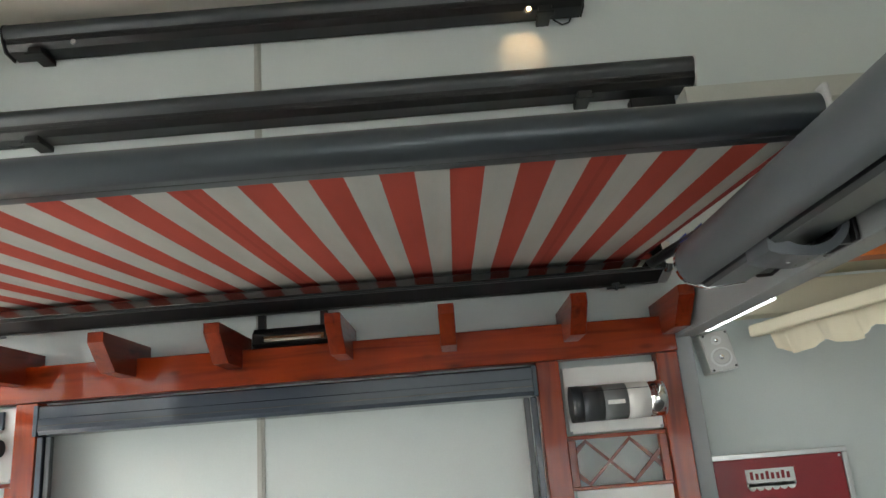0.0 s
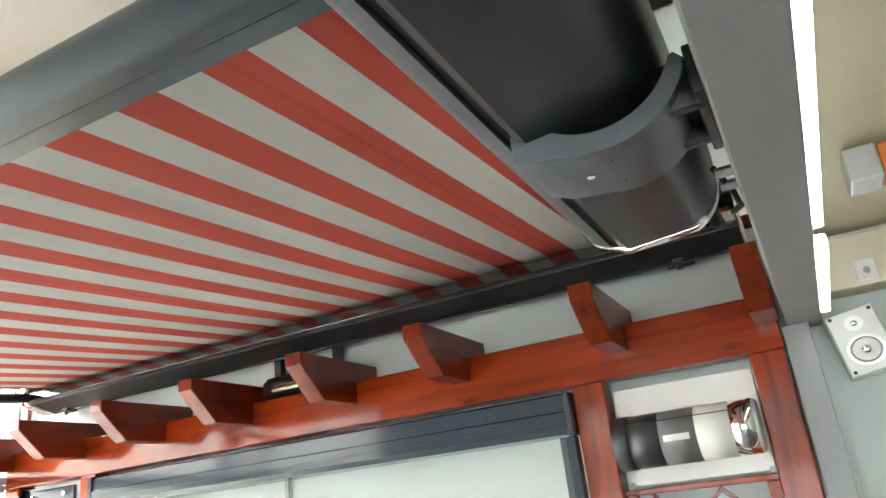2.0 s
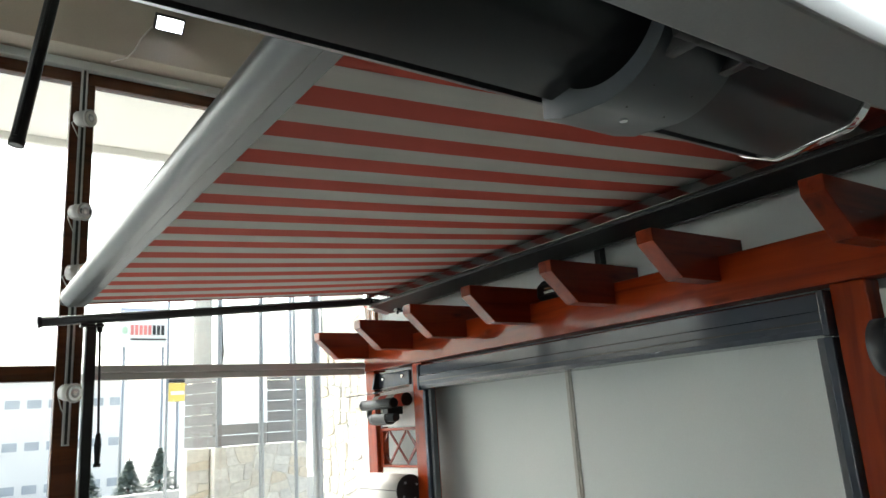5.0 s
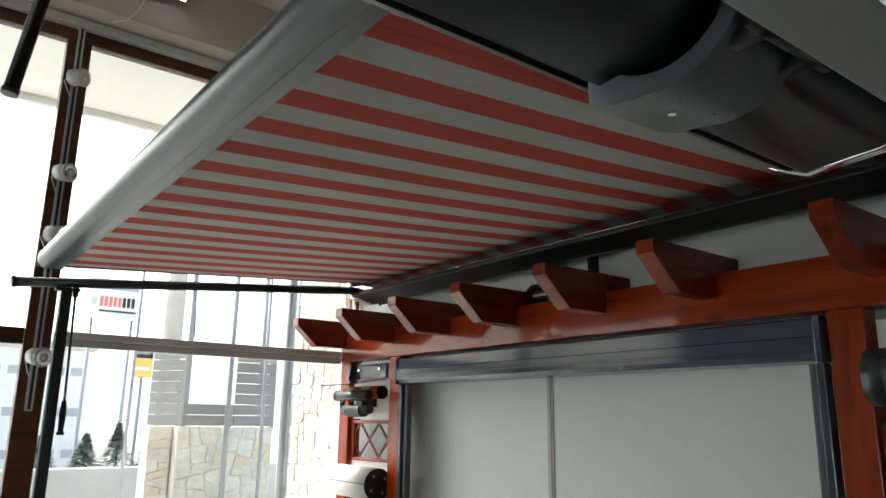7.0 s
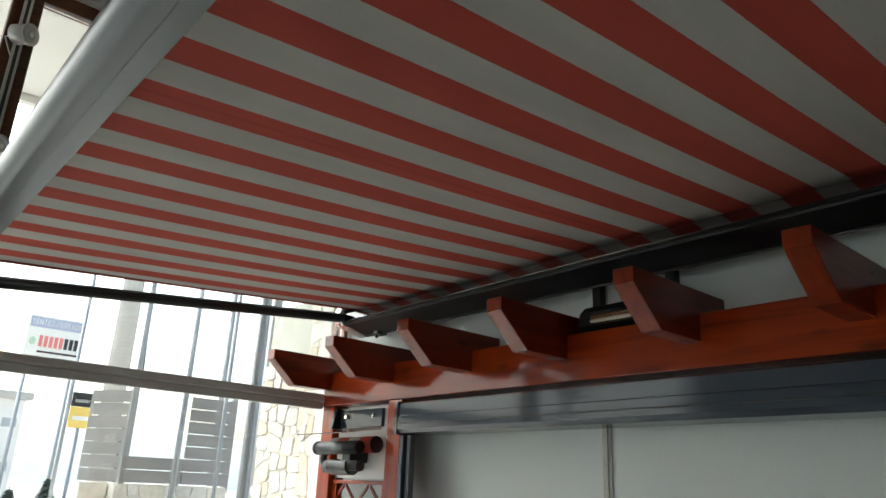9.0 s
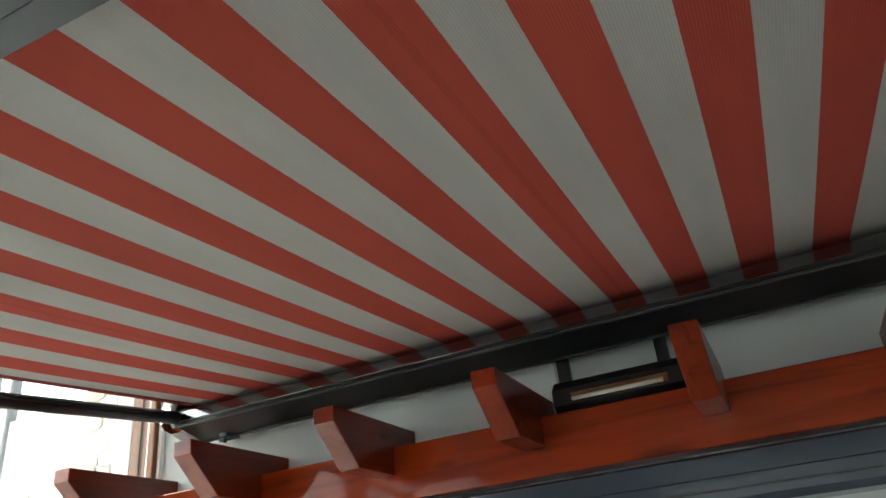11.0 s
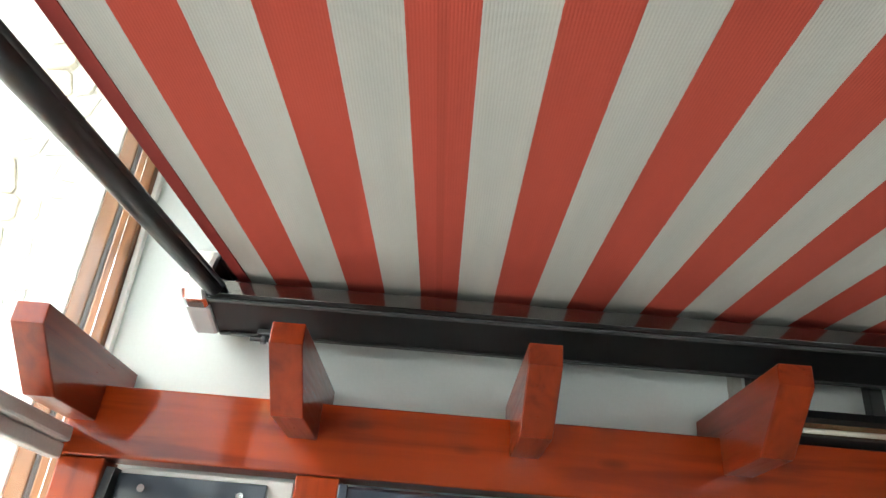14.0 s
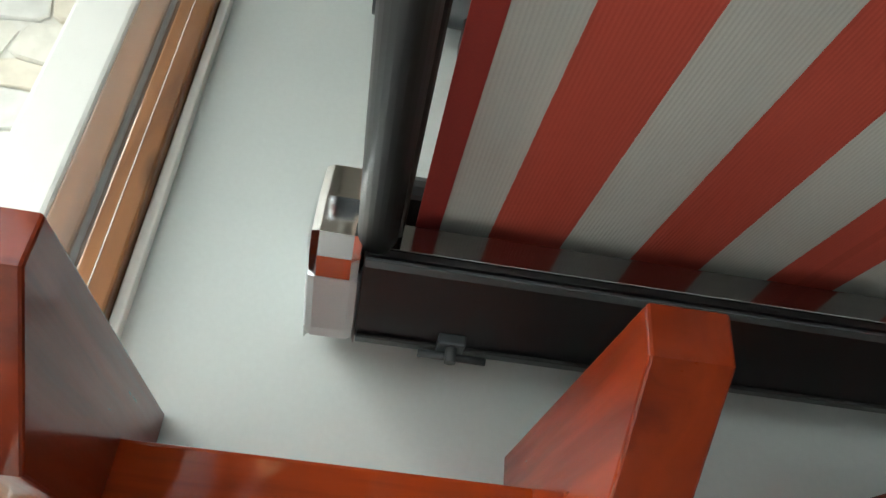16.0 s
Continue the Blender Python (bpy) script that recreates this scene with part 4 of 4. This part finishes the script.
# ---- lamps on the window mullion ----
channel = thing("lamp_track", (-0.01, MULLION_Y, 1.9), "aluminium channel track fixed along the window mullion", "track")
part("channel", bm_box(-0.018, 0.006, MULLION_Y - 0.022, MULLION_Y + 0.022, 1.89, 4.44, 0.004), ALU, channel)
part("groove", bm_box(0.0065, 0.009, MULLION_Y - 0.008, MULLION_Y + 0.008, 1.90, 4.43, 0), BLACK, channel)


def track_spot(z, turn, lit):
    t = thing("track_spotlight", (0.05, MULLION_Y, z), "round white spotlight with a lit warm bulb on the mullion" if lit else "round white spotlight on the window mullion", "lamp", "mullion spotlights")
    aim = Matrix.Rotation(radians(turn), 3, "Z") @ Vector((1, 0, -0.12))
    aim.normalize()
    c = Vector((0.055, MULLION_Y, z))
    part("neck", bm_tube((0.008, MULLION_Y, z - 0.03), (0.05, MULLION_Y, z - 0.03), 0.016, 12), WHITEPLASTIC, t)
    body = part("body", bm_tube(c - aim * 0.045, c + aim * 0.045, 0.050, 24, r2=0.056), SILVER, t, "silver-white lamp housing")
    part("rim", bm_tube(c + aim * 0.0455, c + aim * 0.056, 0.060, 28), SILVER, body)
    part("lens", bm_tube(c + aim * 0.0565, c + aim * 0.059, 0.046, 24), WARMGLOW if lit else CHROME, body, "warm glowing bulb" if lit else "mirrored lamp reflector")
    part("lens_ring", bm_tube(c + aim * 0.0592, c + aim * 0.0602, 0.030, 24), SILVER, body)
    part("bulb", bm_tube(c + aim * 0.0604, c + aim * 0.066, 0.014, 16, r2=0.008), WHITEPLASTIC, body, "pale bulb cap")
    part("cable", bm_path([tuple(c - aim * 0.045), tuple(c - aim * 0.07 + Vector((0, -0.02, -0.03))), (0.0, MULLION_Y - 0.035, z - 0.09), (0.0, MULLION_Y - 0.02, z - 0.12)], 0.004, 6), WHITEPLASTIC, t)


for z, turn, lit in ((4.05, 42, False), (3.385, 34, False), (2.975, 50, True), (2.212, 28, False)):
    track_spot(z, turn, lit)

flood = thing("floodlight", (0.2, -1.69, 4.72), "white-glowing floodlight on the painted beam", "lamp")
part("bracket", bm_box(0.131, 0.165, -1.72, -1.66, 4.70, 4.80, 0.004), BLACK, flood)
bm = bm_box(-0.03, 0.03, -0.10, 0.10, -0.055, 0.055, 0.006)
bm.transform(pose(0.205, -1.69, 4.725, 0, 42, 0))
part("housing", bm, BLACK, flood)
bm = bm_box(0.031, 0.034, -0.088, 0.088, -0.045, 0.045, 0)
bm.transform(pose(0.205, -1.69, 4.725, 0, 42, 0))
part("lamp_glass", bm, COOLGLOW, flood, "bright white lamp glass")
part("cable", bm_path([(0.16, -1.78, 4.72), (0.14, -1.86, 4.60), (0.136, -1.90, 4.50), (0.15, -1.95, 4.42), (0.135, -2.05, 4.37)], 0.006, 8), WHITEPLASTIC, flood)

flood.location += Vector((0.07, -0.125, 0.065))

hang = thing("hanging_tube", (1.93, -2.6, 3.1), "dark slotted guide tube hanging from the ceiling", "tube")
part("tube", bm_tube((1.99, -2.795, 3.09), (2.01, -2.54, 4.965), 0.028, 20), CHARCOAL, hang)
part("slot", bm_tube((2.016, -2.803, 3.10), (2.036, -2.548, 4.96), 0.008, 8), BLACK, hang)
part("end_cap", bm_tube((1.9897, -2.7985, 3.065), (1.99, -2.795, 3.089), 0.031, 20), BLACK, hang)

# ---- outside the window ----
ground = solid("ground", bm_box(-900, 900, -700, 700, -0.5, -0.25, 0), CONCRETE, "pale paved ground outside", "ground", kind="structure")
soffit = thing("porch_roof", (-1.0, -3, 4.5), "white painted porch soffit outside the window", "roof", kind="structure")
part("soffit", bm_box(-1.80, -0.205, -9.0, 3.0, 4.60, 4.85, 0.006), RENDERWHITE, soffit)
part("fascia", bm_box(-1.87, -1.802, -9.0, 3.0, 4.53, 4.86, 0.006), RENDERWHITE, soffit)
part("lintel", bm_box(-0.204, -0.111, -8.2, 0.5, 4.37, 4.86, 0.006), RENDERWHITE, soffit)
dl = thing("porch_downlight", (-0.8, -0.865, 4.59), "round white downlight in the porch soffit", "lamp")
part("ring", bm_tube((-0.8, -0.865, 4.585), (-0.8, -0.865, 4.5995), 0.075, 28), WHITEPLASTIC, dl)
part("lens", bm_tube((-0.8, -0.865, 4.579), (-0.8, -0.865, 4.5845), 0.045, 24), ALU, dl)

reveal = solid("window_reveal", bm_box(-0.315, -0.192, -0.06, 0.30, -0.25, 4.37, 0.01), RENDERWHITE, "white rendered window reveal", "wall", kind="structure")
rng = random.Random(5)


def cut_polygon(poly, p, d):
    """Both halves of a flat polygon, cut by the line through p along d."""
    halves = []
    for sign in (1, -1):
        out = []
        for k, a in enumerate(poly):
            b = poly[(k + 1) % len(poly)]
            sa = sign * ((a[0] - p[0]) * d[1] - (a[1] - p[1]) * d[0])
            sb = sign * ((b[0] - p[0]) * d[1] - (b[1] - p[1]) * d[0])
            if sa >= 0:
                out.append(a)
            if sa * sb < 0:
                f = sa / (sa - sb)
                out.append((a[0] + (b[0] - a[0]) * f, a[1] + (b[1] - a[1]) * f))
        halves.append(out)
    return halves


def flagstones(x0, x1, z0, z1, size):
    todo, done = [[(x0, z0), (x1, z0), (x1, z1), (x0, z1)]], []
    while todo:
        poly = todo.pop()
        xs, zs = [p[0] for p in poly], [p[1] for p in poly]
        w, h = max(xs) - min(xs), max(zs) - min(zs)
        if max(w, h * 1.15) < size * rng.uniform(0.9, 1.7):
            done.append(poly)
            continue
        c = (sum(xs) / len(xs) + rng.uniform(-0.16, 0.16) * w, sum(zs) / len(zs) + rng.uniform(-0.16, 0.16) * h)
        a = (math.pi / 2 if w > h * 1.15 else 0) + rng.uniform(-0.33, 0.33)
        todo += [q for q in cut_polygon(poly, c, (math.cos(a), math.sin(a))) if len(q) > 2]
    return done


def stone_wall(name, x0, x1, y, z0, z1, label, size=0.19, axis="x"):
    """A wall clad in uneven flagstones on a mortar body."""
    if axis == "x":
        body = solid(name, bm_box(x0, x1, y, y + 0.25, z0, z1, 0.01), MORTAR, label, "wall", kind="structure")
    else:
        body = solid(name, bm_box(y - 0.25, y, x0, x1, z0, z1, 0.01), MORTAR, label, "wall", kind="structure")

    def at(p, dd):
        return (p[0], y - dd, p[1]) if axis == "x" else (y + dd, p[0], p[1])

    for poly in flagstones(x0, x1, z0, z1, size):
        cx, cz = sum(p[0] for p in poly) / len(poly), sum(p[1] for p in poly) / len(poly)
        # broken corners and wavering edges
        rim = []
        for k, p in enumerate(poly):
            q = poly[(k + 1) % len(poly)]
            for f in (0.14, 0.5, 0.86):
                s = rng.uniform(0.90, 0.97) if f == 0.5 else 0.94
                px, pz = p[0] + (q[0] - p[0]) * f, p[1] + (q[1] - p[1]) * f
                rim.append((cx + (px - cx) * s, cz + (pz - cz) * s))
        d = rng.uniform(0.006, 0.018)
        tx, tz = rng.uniform(-0.06, 0.06), rng.uniform(-0.06, 0.06)
        bm = bmesh.new()
        a = [bm.verts.new(at(p, -0.01)) for p in rim]
        b = [bm.verts.new(at(p, d * 0.7)) for p in rim]
        c = [bm.verts.new(at((cx + (p[0] - cx) * 0.93, cz + (p[1] - cz) * 0.93), d + tx * (p[0] - cx) + tz * (p[1] - cz) + rng.uniform(-0.002, 0.002))) for p in rim]
        n = len(rim)
        for lo, hi in ((a, b), (b, c)):
            for k in range(n):
                bm.faces.new((lo[k], lo[(k + 1) % n], hi[(k + 1) % n], hi[k]))
        bm.faces.new(c)
        bmesh.ops.recalc_face_normals(bm, faces=bm.faces)
        part("stone", bm, STONES[rng.randrange(4)], body)
    return body


STONES = [surface("stone_%s" % n, c, 0.85, grain=25, vary=0.22, bump=0.5, stain=5) for n, c in
          (("cream", (0.70, 0.67, 0.60)), ("white", (0.74, 0.73, 0.69)), ("ochre", (0.66, 0.60, 0.50)), ("grey", (0.64, 0.63, 0.60)))]

stone_wall("stone_pier", -0.74, -0.316, 0.10, -0.25, 4.59, "pale rubble stone pier outside the window")
stone_wall("stone_wall", -1.46, -0.742, 0.12, -0.25, 2.74, "pale rubble stone wall outside the window")
solid("grey_panel", bm_box(-1.46, -0.742, 0.14, 0.24, 2.742, 3.22, 0.006), SIDEWALL, "pale grey panel above the stone wall", "panel", kind="structure")

pipes = thing("downpipes", (-1.7, 0.3, 0), "bundle of grey metal downpipes and frame", "pipe")
for k, (px, py, r) in enumerate(((-1.56, 0.20, 0.045), (-1.68, 0.26, 0.05), (-1.80, 0.20, 0.04), (-1.90, 0.28, 0.05))):
    part("pipe", bm_tube((px, py, -0.25), (px, py, 4.59), r, 14), STEELPIPE, pipes)

fence = thing("slat_fence", (-3.1, 0.1, 1.7), "weathered grey slatted fence on a stone base", "fence")
for py in (-0.40, 0.10, 0.60):
    part("fence_post", bm_box(-3.05, -2.99, py - 0.03, py + 0.03, 1.70, 2.62 if py != 0.10 else 2.0, 0.004), STEELPIPE, fence, "grey steel post")
for k in range(2):
    part("slat", bm_box(-2.988, -2.968, -0.43, 0.135, 1.775 + 0.118 * k, 1.885 + 0.118 * k, 0.003), SLATGREY, fence)
for k in range(7):
    z = 1.775 + 0.118 * k
    part("slat", bm_box(-2.988, -2.968, 0.14, 0.615, z, z + 0.110, 0.003), SLATGREY, fence)
for k in range(7):
    z = 1.775 + 0.118 * k
    bm = bm_prism([(-3.00, -0.44), (-3.02, -0.44), (-3.40, -0.67), (-3.38, -0.67)], "z", z, z + 0.110)
    part("slat", bm, SLATGREY, fence)
stone_wall("stone_base", -0.46, 0.62, -2.99, -0.25, 1.765, "rubble stone base under the fence", axis="y", size=0.22)
stone_wall("stone_base", -0.72, -0.47, -3.12, -0.25, 1.765, "rubble stone base under the fence", axis="y", size=0.22)

pole = thing("utility_pole", (-5.2, 0.05, 0), "pale concrete utility pole with a cable", "pole")
part("shaft", bm_tube((-5.2, 0.05, -0.25), (-5.2, 0.05, 9.0), 0.14, 16, r2=0.11), CONCRETE, pole)
part("cable", bm_path([(-5.05, 0.22, 9.0), (-5.05, 0.25, 4.0), (-5.08, 0.30, 3.0), (-5.02, 0.16, 2.2), (-5.05, 0.2, 1.0)], 0.02, 8), BLACK, pole)
for px, py, top, r in ((-2.85, 0.02, 4.45, 0.028), (-3.8, -0.15, 6.0, 0.03), (-2.6, 0.32, 4.2, 0.02), (-4.4, -0.62, 4.1, 0.02), (-3.4, 0.62, 4.45, 0.03)):
    t = thing("steel_pole", (px, py, 0), "thin grey steel pole outside", "pole", "steel poles")
    part("shaft", bm_tube((px, py, -0.25), (px, py, top), r, 12), STEELPIPE, t)

# sign boards beyond the yard
bill = thing("billboard", (-12, 1.0, 4.0), "white shop billboard with blue and red bands", "sign")
part("board", bm_box(-12.05, -11.99, 0.30, 1.75, 3.92, 4.82, 0.004), WHITEBOARD, bill)
part("blue_band", bm_box(-11.986, -11.98, 0.33, 1.72, 4.58, 4.78, 0), SIGNBLUE, bill)
board_words = bpy.data.curves.new("word", "FONT")
board_words.body, board_words.size, board_words.align_x, board_words.extrude = "\u03a4\u0395\u039d\u03a4\u0395\u03a3-\u03a0\u0395\u03a1\u0393\u039a\u039f\u039b", 0.15, "CENTER", 0.002
board_word = new("word", board_words)
board_word.data.materials.append(WHITEBOARD)
board_word.parent = bill
board_word.matrix_parent_inverse = Matrix.Translation(-Vector(bill.location))
board_word.matrix_basis = pose(-11.976, 1.02, 4.63, 90, 0, 90)
for k in range(8):
    part("word_bar", bm_box(-11.986, -11.98, 0.62 + 0.13 * k, 0.71 + 0.13 * k, 4.20, 4.42, 0), SIGNRED if k < 5 else CHARCOAL, bill)
part("logo_shape", bm_tube((-11.986, 0.46, 4.30), (-11.98, 0.46, 4.30), 0.09, 6), SIGNGREEN, bill)
part("word_bar", bm_box(-11.986, -11.98, 0.62, 1.68, 4.08, 4.12, 0), CHARCOAL, bill)
for y in (0.45, 1.6):
    part("leg", bm_tube((-12.03, y, -0.25), (-12.03, y, 3.92), 0.05, 10), STEELPIPE, bill)

bill.scale = (1, 0.72, 1)
bill.location.y -= 0.28

ysign = thing("shop_sign", (-12, 1.64, 3.0), "black and yellow shop sign on a pole", "sign")
part("black_panel", bm_box(-12.04, -11.99, 1.44, 1.86, 3.12, 3.40, 0.004), BLACK, ysign)
part("yellow_panel", bm_box(-12.04, -11.99, 1.44, 1.86, 2.70, 3.115, 0.004), YELLOW, ysign)
part("leg", bm_tube((-12.02, 1.65, -0.25), (-12.02, 1.65, 2.70), 0.04, 10), STEELPIPE, ysign)
tx = bpy.data.curves.new("word", "FONT")
tx.body, tx.size, tx.align_x, tx.extrude = "EXPERT", 0.085, "CENTER", 0.002
word = new("word", tx)
word.data.materials.append(WHITEBOARD)
word.parent = ysign
word.matrix_parent_inverse = Matrix.Translation(-Vector(ysign.location))
word.matrix_basis = pose(-11.984, 1.65, 3.20, 90, 0, 90)
part("word_bar", bm_box(-11.988, -11.984, 1.50, 1.80, 2.85, 2.93, 0), WHITEBOARD, ysign)

ysign.location.y -= 0.16


def far_building(name, x, y0, y1, z1, wall, label, rows, cols, z0=-0.25):
    t = thing(name, (x, (y0 + y1) / 2, 0), label, "building")
    part("wall", bm_box(x - 8, x, y0, y1, z0, z1, 0.02), wall, t)
    part("roof", bm_box(x - 8.2, x + 0.25, y0 - 0.2, y1 + 0.2, z1, z1 + 0.25, 0.02), CONCRETE, t)
    h = (z1 - z0) / rows
    w = (y1 - y0) / cols
    for r in range(rows):
        for c in range(cols):
            wy, wz = y0 + w * (c + 0.12), z0 + h * (r + 0.35)
            win = part("window", bm_box(x - 0.02, x + 0.03, wy, wy + w * 0.66, wz, wz + h * 0.20, 0.0), FARGLASS, t, "grey window")
    return t


far_building("white_building", -26, -6.0, 3.2, 4.3, RENDERWHITE, "low white building across the road", 3, 13)
far_building("white_building", -34, -14.0, -6.6, 4.6, RENDERWHITE, "low white building across the road", 3, 9)
wallf = solid("yard_wall", bm_box(-10.4, -10.1, -12, 4.0, -0.25, 0.9, 0.02), CONCRETE, "low pale wall at the edge of the yard", "wall", kind="structure")


def conifer(x, y, h):
    t = thing("conifer", (x, y, 0.8), "small conifer tree by the wall, its green paled as haze", "tree", "conifers")
    part("trunk", bm_tube((x, y, -0.25), (x, y, 0.9 + h * 0.9), 0.04, 8, r2=0.01), WINDOWDARK, t)
    bm = bmesh.new()
    r = random.Random(int(x * 10 + y * 100))
    for k in range(1500):
        f = r.random() ** 0.8
        a = r.uniform(0, 6.283)
        rad = (1 - f) * h * 0.5 * r.uniform(0.5, 1.05)
        p = Vector((x + rad * math.cos(a), y + rad * math.sin(a), 0.75 + f * h))
        s = r.uniform(0.04, 0.10)
        d = Vector((math.cos(a), math.sin(a), r.uniform(-0.4, 0.3))) * s
        e = Vector((-math.sin(a), math.cos(a), 0)) * s * 0.5
        v = [bm.verts.new(p + q) for q in (-d, e, d * 1.2, -e)]
        bm.faces.new(v)
    part("crown", bm, LEAF, t)


for x, y, h in ((-11.2, 0.35, 0.75), (-11.4, 1.0, 0.95), (-11.0, 1.55, 0.8), (-11.5, -0.4, 0.7)):
    conifer(x, y, h)


# hillside that closes the view, haze painted into its pale colour
bm = bmesh.new()
ridge = []
for i in range(121):
    y = -420 + 7.0 * i
    h = 13 + 5 * noise.noise((y * 0.012, 3.1, 0)) + 1.2 * noise.noise((y * 0.09, 0.4, 0))
    ridge.append([bm.verts.new(p) for p in ((-150, y, -0.3), (-165, y, h * 0.55), (-190, y, h), (-260, y, -0.3))])
for p, q in zip(ridge, ridge[1:]):
    for k in range(3):
        bm.faces.new((p[k], q[k], q[k + 1], p[k + 1])).smooth = True
HAZE = surface("haze_painted_hillside", (0.42, 0.46, 0.47), 0.9, grain=0.3, vary=0.12, bump=0.0, stain=0.05)
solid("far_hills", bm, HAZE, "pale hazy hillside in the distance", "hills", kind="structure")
